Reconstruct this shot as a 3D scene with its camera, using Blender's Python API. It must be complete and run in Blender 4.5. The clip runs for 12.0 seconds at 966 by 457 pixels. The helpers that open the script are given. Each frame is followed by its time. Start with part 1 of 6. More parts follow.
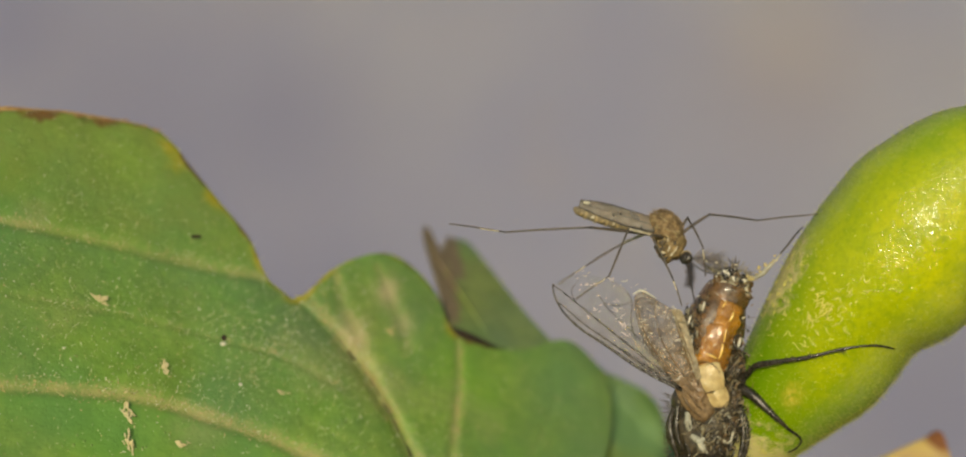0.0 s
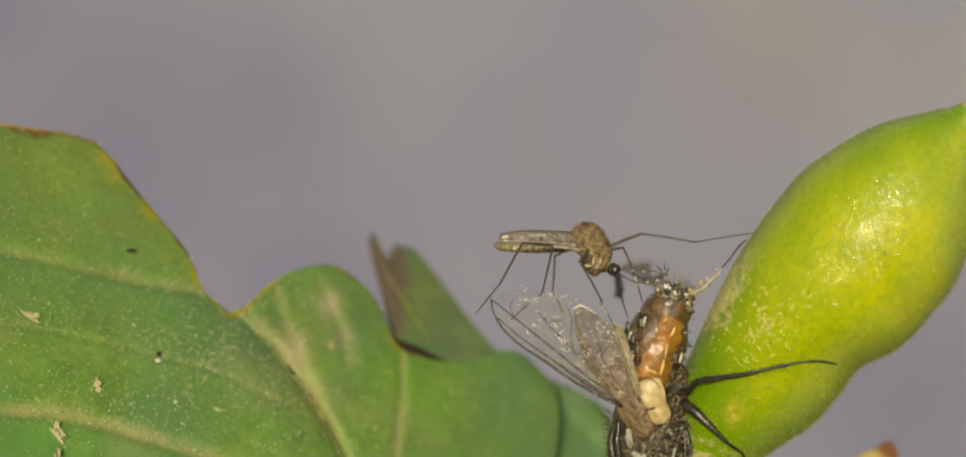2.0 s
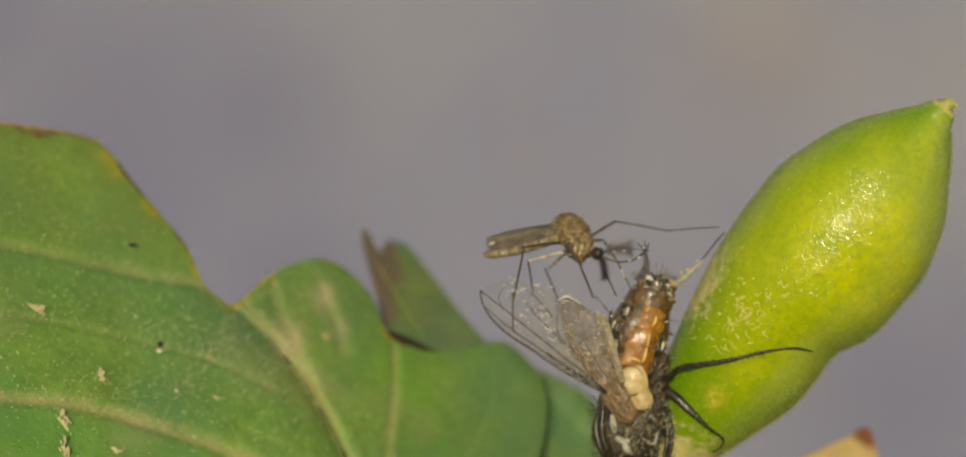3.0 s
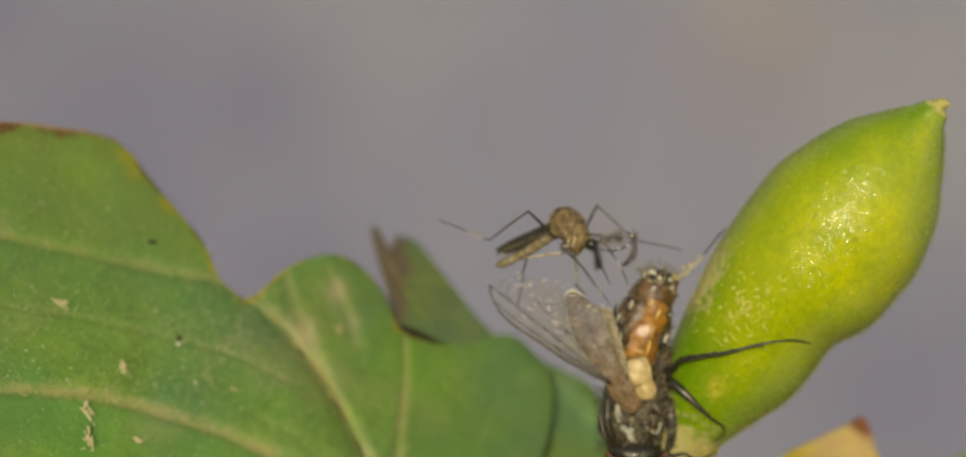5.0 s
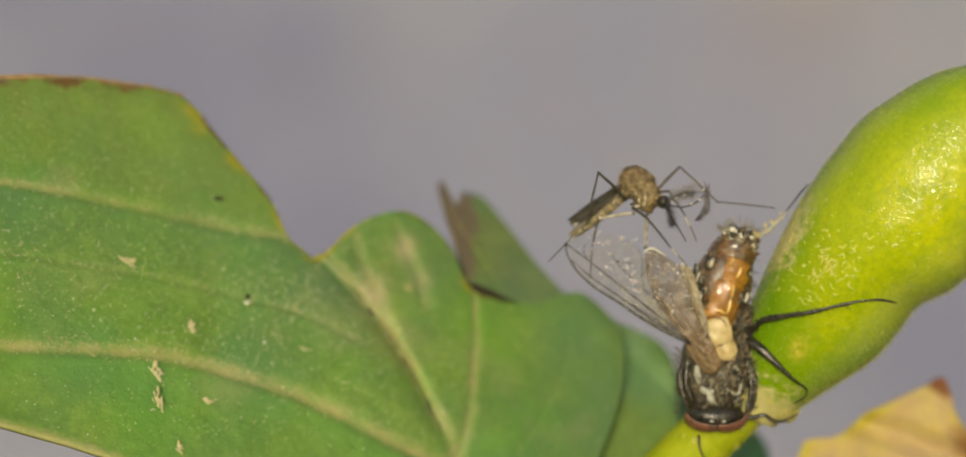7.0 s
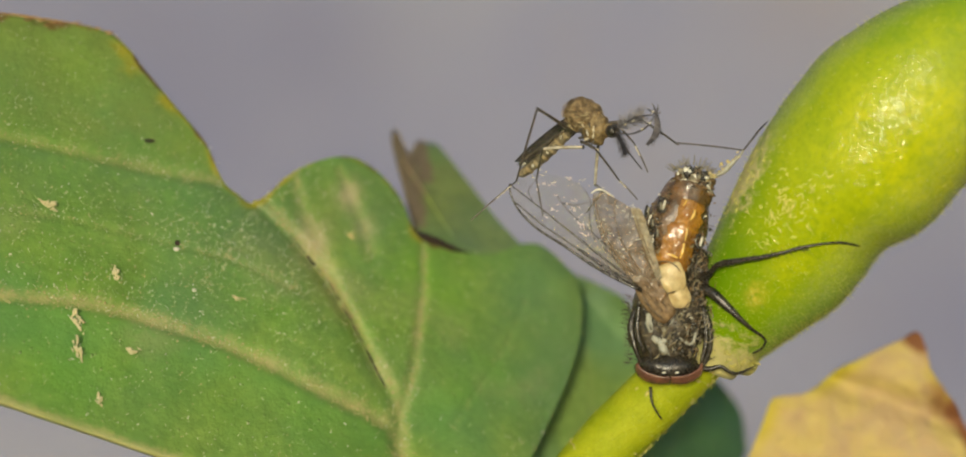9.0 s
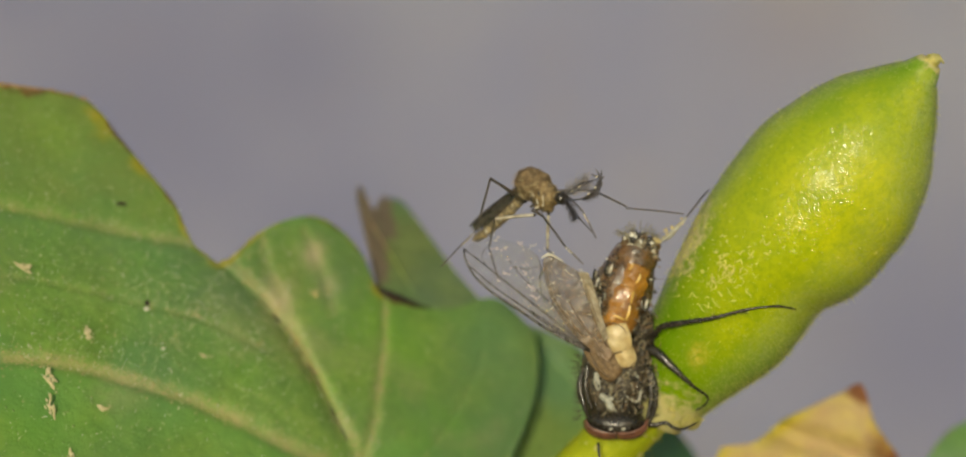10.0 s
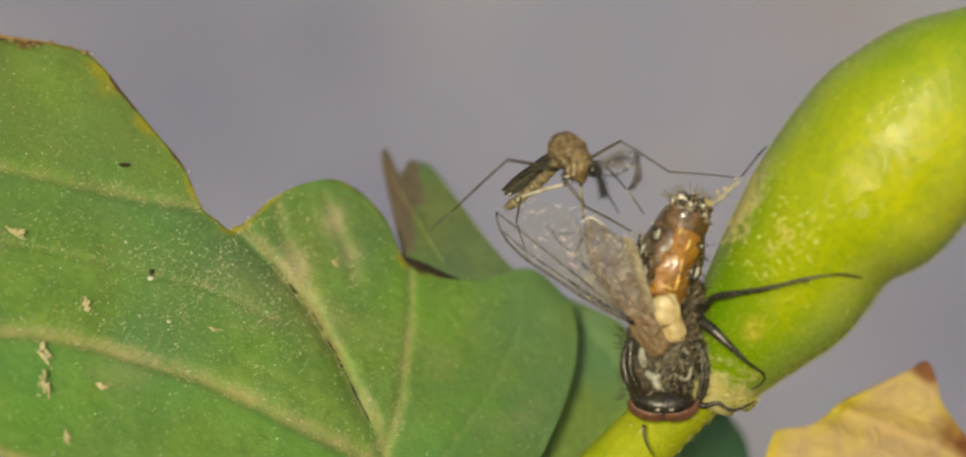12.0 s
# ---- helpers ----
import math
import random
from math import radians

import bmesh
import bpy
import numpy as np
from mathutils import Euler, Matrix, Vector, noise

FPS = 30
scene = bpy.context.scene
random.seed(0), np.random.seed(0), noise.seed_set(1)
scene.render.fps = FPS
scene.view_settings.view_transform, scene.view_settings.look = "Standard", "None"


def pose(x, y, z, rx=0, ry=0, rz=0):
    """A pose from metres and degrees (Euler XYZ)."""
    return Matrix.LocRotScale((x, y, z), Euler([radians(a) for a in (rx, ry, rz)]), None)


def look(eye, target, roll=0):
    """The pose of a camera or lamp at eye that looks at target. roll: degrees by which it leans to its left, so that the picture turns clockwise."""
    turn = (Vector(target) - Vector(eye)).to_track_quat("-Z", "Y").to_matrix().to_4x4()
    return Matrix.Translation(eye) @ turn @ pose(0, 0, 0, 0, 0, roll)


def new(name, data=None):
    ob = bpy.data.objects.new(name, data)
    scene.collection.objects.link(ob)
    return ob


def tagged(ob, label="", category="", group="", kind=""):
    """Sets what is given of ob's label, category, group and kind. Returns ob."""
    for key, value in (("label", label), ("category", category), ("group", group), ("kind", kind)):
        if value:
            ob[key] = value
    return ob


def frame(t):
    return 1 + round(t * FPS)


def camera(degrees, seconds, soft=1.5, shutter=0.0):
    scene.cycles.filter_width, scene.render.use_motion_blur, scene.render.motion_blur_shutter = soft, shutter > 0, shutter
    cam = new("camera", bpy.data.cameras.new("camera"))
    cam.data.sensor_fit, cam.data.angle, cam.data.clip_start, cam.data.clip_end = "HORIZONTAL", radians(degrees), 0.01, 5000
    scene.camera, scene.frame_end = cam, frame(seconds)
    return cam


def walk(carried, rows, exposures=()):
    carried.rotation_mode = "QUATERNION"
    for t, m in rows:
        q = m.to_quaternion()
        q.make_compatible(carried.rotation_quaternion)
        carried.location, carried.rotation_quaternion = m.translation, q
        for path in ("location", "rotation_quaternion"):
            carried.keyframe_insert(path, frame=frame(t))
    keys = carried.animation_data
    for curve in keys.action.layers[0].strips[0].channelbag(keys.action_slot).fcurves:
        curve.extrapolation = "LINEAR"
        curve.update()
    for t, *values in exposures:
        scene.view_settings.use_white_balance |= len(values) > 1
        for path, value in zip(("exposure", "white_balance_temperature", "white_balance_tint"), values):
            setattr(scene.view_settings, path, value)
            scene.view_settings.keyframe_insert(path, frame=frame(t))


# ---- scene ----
# Plan coordinates are millimetres: x to the right, y away, z up, with the plan's origin 0.25 m above the ground.
MM = 0.001
LIFT = 0.25

# seconds, eye in plan millimetres, then yaw to the left, pitch up and roll in degrees
PATH = [
    (0, -4.429, -58.379, -0.602, -0.759, 2.397, 0.464),
    (0.5, -4.498, -59.680, -0.037, -1.394, 2.399, 0.466),
    (1, -4.264, -59.899, -0.539, -1.448, 1.580, -0.014),
    (1.5, -3.993, -58.419, -0.296, -1.111, 1.322, 0.160),
    (2, -2.874, -57.520, 0.402, -1.066, 1.826, 0.212),
    (2.5, -3.551, -58.223, 1.174, -0.770, 2.111, 0.374),
    (2.7, -2.804, -59.385, 0.054, -1.380, 1.848, 0.047),
    (4.3, -3.770, -60.083, 0.413, -1.270, 2.279, -0.164),
    (4.5, -3.738, -60.521, -0.154, -1.475, 1.896, -0.243),
    (5, -3.316, -61.565, 0.161, -1.482, 1.649, -0.109),
    (5.5, -3.313, -60.862, -0.210, -1.469, 1.277, -0.151),
    (6, -3.027, -61.381, -0.540, -1.404, 0.946, -0.146),
    (6.5, -3.154, -61.259, -0.353, -1.287, 0.760, -0.149),
    (7, -4.508, -60.136, 0.262, -0.365, 0.239, -0.113),
    (7.5, -2.205, -58.340, 0.041, -0.502, 0.285, 0.016),
    (7.7, -2.375, -56.665, -0.146, 0.219, -0.481, 0.075),
    (9.3, -1.932, -57.376, -1.146, 0.188, 0.152, -0.253),
    (9.5, -1.089, -57.924, -0.604, 0.007, 0.379, -0.198),
    (10, -1.105, -59.615, 0.392, -0.068, 0.277, -0.126),
    (10.5, 0.000, -60.000, 0.000, 0.151, -0.103, 0.002),
    (11, -0.300, -57.405, -0.149, 0.529, -0.322, -0.108),
    (11.5, -0.031, -55.912, 0.614, 0.738, -0.319, 0.016),
    (12, -1.064, -54.697, -0.188, 1.039, -0.240, -0.150),
]


def eye_pose(x, y, z, yaw, pitch, roll):
    e = Vector((x * MM, y * MM, z * MM + LIFT))
    a, b = radians(yaw), radians(pitch)
    way = Vector((-math.sin(a) * math.cos(b), math.cos(a) * math.cos(b), math.sin(b)))
    return look(e, e + way, roll)


cam = camera(29.305, 12.0, soft=2.0, shutter=0.3)
cam.data.dof.use_dof = True
cam.data.dof.focus_distance = 0.0535
cam.data.dof.aperture_fstop = 48
walk(cam, [(t, eye_pose(*row)) for t, *row in PATH],
     exposures=[(0, -0.05, 6620, 10), (0.5, -0.06, 6620, 10), (2, -0.04, 6620, 10), (2.5, -0.20, 6620, 10), (4.5, -0.12, 6620, 10), (5, -0.20, 6620, 10), (6, -0.14, 6600, 10), (7, 0.06, 6550, 10), (7.5, 0.11, 6550, 10), (9.5, 0.01, 6330, 10), (10, -0.10, 6370, 10), (10.5, -0.07, 6430, 10), (11, -0.07, 6500, 10), (11.5, -0.08, 6500, 10), (12, 0.03, 6500, 10)])

# ---- world and sun ----
SUN_WAY = Vector((-0.12, -1.0, 0.14)).normalized()  # from the plant towards the sun
world = bpy.data.worlds.new("world")
scene.world = world
world.use_nodes = True
wn = world.node_tree
sky = wn.nodes.new("ShaderNodeTexSky")
sky.sky_type = "NISHITA"
sky.sun_disc = False
sky.sun_elevation = math.asin(SUN_WAY.z)
sky.sun_rotation = math.atan2(SUN_WAY.x, SUN_WAY.y)
wn.links.new(sky.outputs[0], wn.nodes["Background"].inputs[0])
wn.nodes["Background"].inputs[1].default_value = 0.13
sun = new("sun", bpy.data.lights.new("sun", "SUN"))
sun.data.energy, sun.data.angle, sun.data.color = 3.2, radians(6.0), (1.0, 0.93, 0.68)
sun.matrix_world = look(SUN_WAY * 2 + Vector((0, 0, LIFT)), (0, 0, LIFT))


# ---- materials ----
class Mat:
    """A procedural material with short calls for its nodes; texture sizes are in millimetres."""

    def __init__(self, name, rough=0.5, spec=0.4):
        self.m = bpy.data.materials.new(name)
        self.m.use_nodes = True
        self.t = self.m.node_tree
        self.b = self.t.nodes["Principled BSDF"]
        self.b.inputs["Roughness"].default_value = rough
        self.b.inputs["Specular IOR Level"].default_value = spec
        co = self.t.nodes.new("ShaderNodeTexCoord")
        mp = self.t.nodes.new("ShaderNodeMapping")
        mp.inputs["Scale"].default_value = (1000, 1000, 1000)
        self.t.links.new(co.outputs["Object"], mp.inputs[0])
        self.co = mp.outputs[0]

    def put(self, socket, v):
        if hasattr(v, "is_linked"):
            self.t.links.new(v, socket)
        elif isinstance(v, tuple) and len(v) == 3:
            socket.default_value = (*v, 1)
        else:
            socket.default_value = v

    def noise(self, size, detail=3, rough=0.55, warp=0.0):
        n = self.t.nodes.new("ShaderNodeTexNoise")
        n.inputs["Scale"].default_value = 1 / size
        n.inputs["Detail"].default_value = detail
        n.inputs["Roughness"].default_value = rough
        n.inputs["Distortion"].default_value = warp
        self.t.links.new(self.co, n.inputs["Vector"])
        return n.outputs[0]

    def cells(self, size, feature="F1", out=0):
        n = self.t.nodes.new("ShaderNodeTexVoronoi")
        n.feature = feature
        n.inputs["Scale"].default_value = 1 / size
        self.t.links.new(self.co, n.inputs["Vector"])
        return n.outputs[out]

    def attr(self, name):
        n = self.t.nodes.new("ShaderNodeAttribute")
        n.attribute_name = name
        return n.outputs["Fac"]

    def ramp(self, v, lo, hi, a=0.0, b=1.0):
        n = self.t.nodes.new("ShaderNodeMapRange")
        self.t.links.new(v, n.inputs[0])
        for k, x in zip((1, 2, 3, 4), (lo, hi, a, b)):
            n.inputs[k].default_value = x
        return n.outputs[0]

    def math(self, op, a, b=0.0):
        n = self.t.nodes.new("ShaderNodeMath")
        n.operation = op
        self.put(n.inputs[0], a)
        self.put(n.inputs[1], b)
        return n.outputs[0]

    def mix(self, f, a, b):
        n = self.t.nodes.new("ShaderNodeMix")
        n.data_type = "RGBA"
        self.put(n.inputs[0], f)
        self.put(n.inputs[6], a)
        self.put(n.inputs[7], b)
        return n.outputs[2]

    def bump(self, h, depth, strength=1.0):
        n = self.t.nodes.new("ShaderNodeBump")
        n.inputs["Distance"].default_value = depth * MM
        n.inputs["Strength"].default_value = strength
        self.t.links.new(h, n.inputs["Height"])
        self.t.links.new(n.outputs[0], self.b.inputs["Normal"])

    def gloss(self, h, depth, weight, rough):
        """A rippled clear coat over the skin."""
        n = self.t.nodes.new("ShaderNodeBump")
        n.inputs["Distance"].default_value = depth * MM
        self.t.links.new(h, n.inputs["Height"])
        self.t.links.new(n.outputs[0], self.b.inputs["Coat Normal"])
        self.put(self.b.inputs["Coat Weight"], weight)
        self.put(self.b.inputs["Coat Roughness"], rough)

    def colour(self, c):
        self.put(self.b.inputs["Base Color"], c)
        return self

    def set(self, key, v):
        self.put(self.b.inputs[key], v)
        return self

    def leafy(self, c, share):
        """Lets part of the light through, as a leaf does."""
        tr = self.t.nodes.new("ShaderNodeBsdfTranslucent")
        mx = self.t.nodes.new("ShaderNodeMixShader")
        self.put(tr.inputs[0], c)
        mx.inputs[0].default_value = share
        out = self.t.nodes["Material Output"]
        self.t.links.new(self.b.outputs[0], mx.inputs[1])
        self.t.links.new(tr.outputs[0], mx.inputs[2])
        self.t.links.new(mx.outputs[0], out.inputs[0])


def leaf_material(name, dark, light, yellow=(0.33, 0.30, 0.03), brown=(0.16, 0.07, 0.02)):
    m = Mat(name, 0.45, 0.4)
    c = m.mix(m.ramp(m.noise(3.2, 4, 0.6, 0.4), 0.32, 0.68), dark, light)
    c = m.mix(m.ramp(m.noise(0.9, 4, 0.65, 0.6), 0.42, 0.64, 0.0, 0.5), c, tuple(x * 0.70 for x in dark))
    c = m.mix(m.ramp(m.noise(0.30, 3), 0.40, 0.70, 0.0, 0.5), c, tuple(x * 0.55 for x in dark))
    c = m.mix(m.ramp(m.noise(5.5, 2, 0.5), 0.42, 0.62, 0, 0.75), c, (dark[0] * 0.62, dark[1] * 0.80, dark[2] * 1.7))
    c = m.mix(m.ramp(m.noise(4.1, 2, 0.5), 0.50, 0.70, 0, 0.5), c, (dark[0] * 1.0, dark[1] * 1.25, dark[2] * 0.6))
    # deeper green blade just below the ribs
    c = m.mix(m.math("MULTIPLY", m.attr("under_rib"), m.ramp(m.noise(0.8, 3), 0.3, 0.7, 0.30, 0.65)), c, (dark[0] * 0.92, dark[1] * 1.12, dark[2] * 1.35))
    # tan veins, broken up into grains
    grain = m.math("ADD", m.math("MULTIPLY", m.noise(0.10, 3, 0.7), 0.55), m.math("MULTIPLY", m.noise(0.45, 3, 0.6, 0.8), 0.45))
    v = m.attr("vein")
    vf = m.ramp(m.math("ADD", v, m.ramp(grain, 0.3, 0.7, -0.42, 0.42)), 0.25, 1.05, 0.0, 0.9)
    c = m.mix(vf, c, m.mix(m.noise(0.5), (0.42, 0.42, 0.13), (0.60, 0.53, 0.26)))
    # dust, and the fold's shade put in as dark colour
    c = m.mix(m.math("MULTIPLY", m.attr("dust"), m.ramp(m.noise(0.9, 4), 0.3, 0.7, 0.35, 0.9)), c, (0.235, 0.315, 0.068))
    c = m.mix(m.math("MULTIPLY", m.attr("fold_shade"), m.ramp(m.noise(0.22, 3), 0.3, 0.6, 0.3, 0.95)), c, (0.060, 0.055, 0.030))
    c = m.mix(m.math("MULTIPLY", m.attr("bloom"), m.ramp(m.noise(0.6, 4), 0.3, 0.7, 0.35, 0.9)), c, (0.150, 0.262, 0.110))
    c = m.mix(m.math("MULTIPLY", m.attr("pale"), m.ramp(m.noise(1.3, 3), 0.3, 0.7, 0.35, 0.75)), c, (0.245, 0.355, 0.140))
    c = m.mix(m.math("MULTIPLY", m.attr("smudge"), m.ramp(m.noise(0.35, 4, 0.65, 0.8), 0.30, 0.50)), c, (0.50, 0.46, 0.25))
    # pale flecks lying on the blade
    fleck = m.ramp(m.cells(0.34), 0.15, 0.07)
    fleck = m.math("MULTIPLY", fleck, m.ramp(m.noise(1.1, 2), 0.47, 0.62))
    fine = m.ramp(m.noise(0.06, 2, 0.6, 1.5), 0.67, 0.74)
    fine = m.math("MULTIPLY", fine, m.ramp(m.noise(1.7, 2), 0.38, 0.64))
    c = m.mix(m.math("MULTIPLY", fleck, 0.5), c, (0.42, 0.44, 0.22))
    c = m.mix(m.math("MULTIPLY", fine, 0.45), c, (0.38, 0.40, 0.18))
    # yellowing, then a dry brown line at the margin
    e = m.attr("edge")
    en = m.math("ADD", e, m.ramp(m.noise(0.8, 3), 0.3, 0.7, -0.28, 0.28))
    c = m.mix(m.ramp(en, 0.45, 0.95), c, yellow)
    bn = m.math("ADD", m.attr("brown"), m.ramp(m.noise(0.5, 4), 0.3, 0.7, -0.3, 0.3))
    c = m.mix(m.ramp(bn, 0.4, 0.8), c, m.mix(m.noise(0.3), brown, tuple(x * 0.45 for x in brown)))
    m.colour(c)
    m.set("Roughness", m.ramp(m.noise(0.5, 3), 0.3, 0.7, 0.40, 0.62))
    h = m.math("ADD", m.math("MULTIPLY", m.noise(0.10, 3, 0.6), 0.45), m.math("MULTIPLY", m.noise(0.55, 3, 0.5), 0.9))
    m.bump(m.math("ADD", h, m.math("MULTIPLY", fleck, 0.6)), 0.085, 0.8)
    m.leafy(m.mix(0.6, c, (0.30, 0.55, 0.12)), 0.32)
    return m.m


LEAF = leaf_material("leaf", (0.178, 0.342, 0.054), (0.328, 0.478, 0.090), (0.42, 0.38, 0.03), (0.27, 0.145, 0.05))
LOBE = leaf_material("dried_lobe", (0.225, 0.305, 0.085), (0.305, 0.375, 0.115), (0.36, 0.30, 0.12), (0.33, 0.245, 0.155))
# shadow of stem and fruit put into this darker green
LEAF_SHADED = leaf_material("shaded_leaf", (0.080, 0.190, 0.078), (0.115, 0.240, 0.095), (0.36, 0.30, 0.05))
LEAF_PALE = leaf_material("pale_leaf", (0.250, 0.375, 0.080), (0.330, 0.455, 0.105))
LEAF_BACK = leaf_material("leaf_behind", (0.180, 0.310, 0.055), (0.255, 0.395, 0.080))


def dry_leaf_material():
    m = Mat("dry_leaf", 0.6, 0.25)
    c = m.mix(m.ramp(m.noise(2.2, 4, 0.6, 1.0), 0.40, 0.60), (0.53, 0.41, 0.135), (0.46, 0.335, 0.17))
    c = m.mix(m.ramp(m.noise(0.6, 4), 0.4, 0.75, 0, 0.35), c, (0.42, 0.27, 0.14))
    c = m.mix(m.ramp(m.attr("edge"), 0.35, 0.8), c, (0.50, 0.40, 0.03))
    c = m.mix(m.ramp(m.attr("brown"), 0.3, 0.8), c, (0.20, 0.08, 0.03))
    m.colour(c)
    m.bump(m.noise(0.7, 4, 0.6, 0.8), 0.35, 0.8)
    m.leafy(c, 0.12)
    return m.m


DRY = dry_leaf_material()


def pod_material():
    m = Mat("fruit_skin", 0.30, 0.06)
    c = m.mix(m.ramp(m.noise(2.6, 3), 0.3, 0.7), (0.375, 0.430, 0.0003), (0.550, 0.545, 0.0003))
    c = m.mix(m.ramp(m.noise(0.20, 4, 0.65), 0.42, 0.72, 0, 0.7), c, (0.21, 0.30, 0.002))
    c = m.mix(m.ramp(m.noise(0.75, 3, 0.6, 0.5), 0.45, 0.68, 0, 0.45), c, (0.24, 0.33, 0.002))
    # green of tip and neck, with the darkening of the sides painted in
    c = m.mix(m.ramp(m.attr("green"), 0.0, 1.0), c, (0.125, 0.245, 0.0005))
    felt = m.math("MULTIPLY", m.attr("felt"), m.math("MULTIPLY", m.ramp(m.noise(0.09, 3, 0.7, 0.8), 0.36, 0.60, 0.15, 1.0), m.ramp(m.noise(0.9, 3), 0.3, 0.65, 0.35, 1.0)))
    c = m.mix(felt, c, (0.37, 0.43, 0.15))
    fleck = m.math("MULTIPLY", m.ramp(m.noise(0.13, 3, 0.6, 2.0), 0.63, 0.70), m.attr("scurf"))
    c = m.mix(m.math("MULTIPLY", fleck, 0.7), c, (0.62, 0.58, 0.16))
    dots = m.math("MULTIPLY", m.ramp(m.cells(0.16), 0.13, 0.06), m.ramp(m.noise(1.2, 2), 0.35, 0.65))
    c = m.mix(m.math("MULTIPLY", dots, 0.6), c, (0.60, 0.62, 0.07))
    c = m.mix(m.math("MULTIPLY", m.attr("spot"), m.ramp(m.noise(0.25, 3, 0.6, 0.6), 0.38, 0.6)), c, (0.60, 0.45, 0.06))
    crust = m.ramp(m.math("ADD", m.attr("cork"), m.ramp(m.noise(0.28, 4, 0.65), 0.3, 0.7, -0.45, 0.35)), 0.25, 0.7, 0.0, 0.9)
    c = m.mix(crust, c, m.mix(m.noise(0.3, 3), (0.42, 0.38, 0.12), (0.58, 0.51, 0.27)))
    m.colour(c)
    m.set("Roughness", m.math("ADD", m.ramp(m.noise(0.22, 3), 0.3, 0.7, 0.35, 0.5), m.math("MULTIPLY", crust, 0.4)))
    m.set("Subsurface Weight", 0.05)
    m.b.inputs["Subsurface Radius"].default_value = (1.0, 0.9, 0.2)
    m.b.inputs["Subsurface Scale"].default_value = 0.6 * MM
    fine = m.math("MULTIPLY", m.noise(0.07, 2), 0.3)
    m.bump(m.math("ADD", m.math("ADD", fine, m.math("MULTIPLY", felt, 0.8)), m.math("ADD", fleck, m.math("MULTIPLY", crust, 1.5))), 0.03, 0.8)
    h = m.math("ADD", m.math("MULTIPLY", m.noise(0.25, 2, 0.5, 2.4), 1.2), fine)
    m.gloss(h, 0.028, m.math("SUBTRACT", 0.66, m.math("MULTIPLY", m.math("MAXIMUM", crust, felt), 0.55)), m.ramp(m.noise(0.22, 3), 0.3, 0.7, 0.10, 0.17))
    return m.m


POD = pod_material()


def plain_material(name, a, b, size, rough=0.5, spec=0.4, bump=0.03, metal=0.0, grain=0.06, coat=0.0, ripple=0.12):
    m = Mat(name, rough, spec)
    c = m.mix(m.ramp(m.noise(size, 4, 0.6, 0.3), 0.34, 0.66), a, b)
    c = m.mix(m.ramp(m.noise(grain, 2), 0.4, 0.8, 0, 0.35), c, tuple(x * 0.5 for x in a))
    m.colour(c)
    m.set("Metallic", metal)
    m.set("Roughness", m.ramp(m.noise(size * 0.4, 3), 0.3, 0.7, rough * 0.7, min(1, rough * 1.25)))
    m.bump(m.noise(grain, 3), bump, 0.8)
    if coat:
        m.gloss(m.noise(ripple, 2, 0.5, 1.0), 0.25 * ripple, coat, 0.13)
    return m.m


STEM = plain_material("stem_skin", (0.27, 0.33, 0.004), (0.38, 0.41, 0.012), 0.9, 0.5, 0.15, 0.05)
CORK = plain_material("cork", (0.48, 0.45, 0.10), (0.60, 0.54, 0.22), 0.25, 0.85, 0.15, 0.12)
BARK = plain_material("dry_edge", (0.012, 0.008, 0.006), (0.035, 0.020, 0.011), 0.3, 0.6, 0.3, 0.05)
RUST = plain_material("rust_brown", (0.33, 0.19, 0.085), (0.22, 0.115, 0.05), 0.3, 0.7, 0.2, 0.04)
SCURF = plain_material("scurf", (0.66, 0.63, 0.14), (0.60, 0.55, 0.15), 0.3, 0.7, 0.25, 0.02)
FUZZ = plain_material("green_fuzz", (0.48, 0.53, 0.10), (0.38, 0.44, 0.06), 0.2, 0.5, 0.3, 0.02)
LEAF_HAIR = plain_material("leaf_hair", (0.52, 0.57, 0.32), (0.38, 0.44, 0.20), 0.2, 0.5, 0.4, 0.02)
PALE_FLAKE = plain_material("pale_flake", (0.74, 0.73, 0.62), (0.52, 0.48, 0.36), 0.2, 0.5, 0.5, 0.02)
SPARK = plain_material("bright_dust", (0.80, 0.80, 0.66), (0.66, 0.66, 0.48), 0.2, 0.35, 0.6, 0.02)
SCAR = plain_material("scar_skin", (0.54, 0.49, 0.29), (0.42, 0.38, 0.19), 0.2, 0.7, 0.2, 0.02)
RIM_BROWN = plain_material("dry_rim", (0.42, 0.29, 0.13), (0.29, 0.18, 0.07), 0.4, 0.8, 0.15, 0.03)
TAN_FLAKE = plain_material("tan_flake", (0.56, 0.46, 0.25), (0.44, 0.37, 0.15), 0.2, 0.8, 0.2, 0.02)
CHITIN = plain_material("black_chitin", (0.014, 0.012, 0.010), (0.045, 0.038, 0.026), 0.25, 0.28, 0.55, 0.02, coat=0.28, ripple=0.1)
DUSTED = plain_material("dusted_chitin", (0.018, 0.014, 0.009), (0.100, 0.078, 0.045), 0.16, 0.4, 0.5, 0.05, coat=0.25, ripple=0.09)
STRIPE = plain_material("grey_stripe", (0.42, 0.42, 0.34), (0.24, 0.23, 0.17), 0.2, 0.5, 0.4, 0.04)
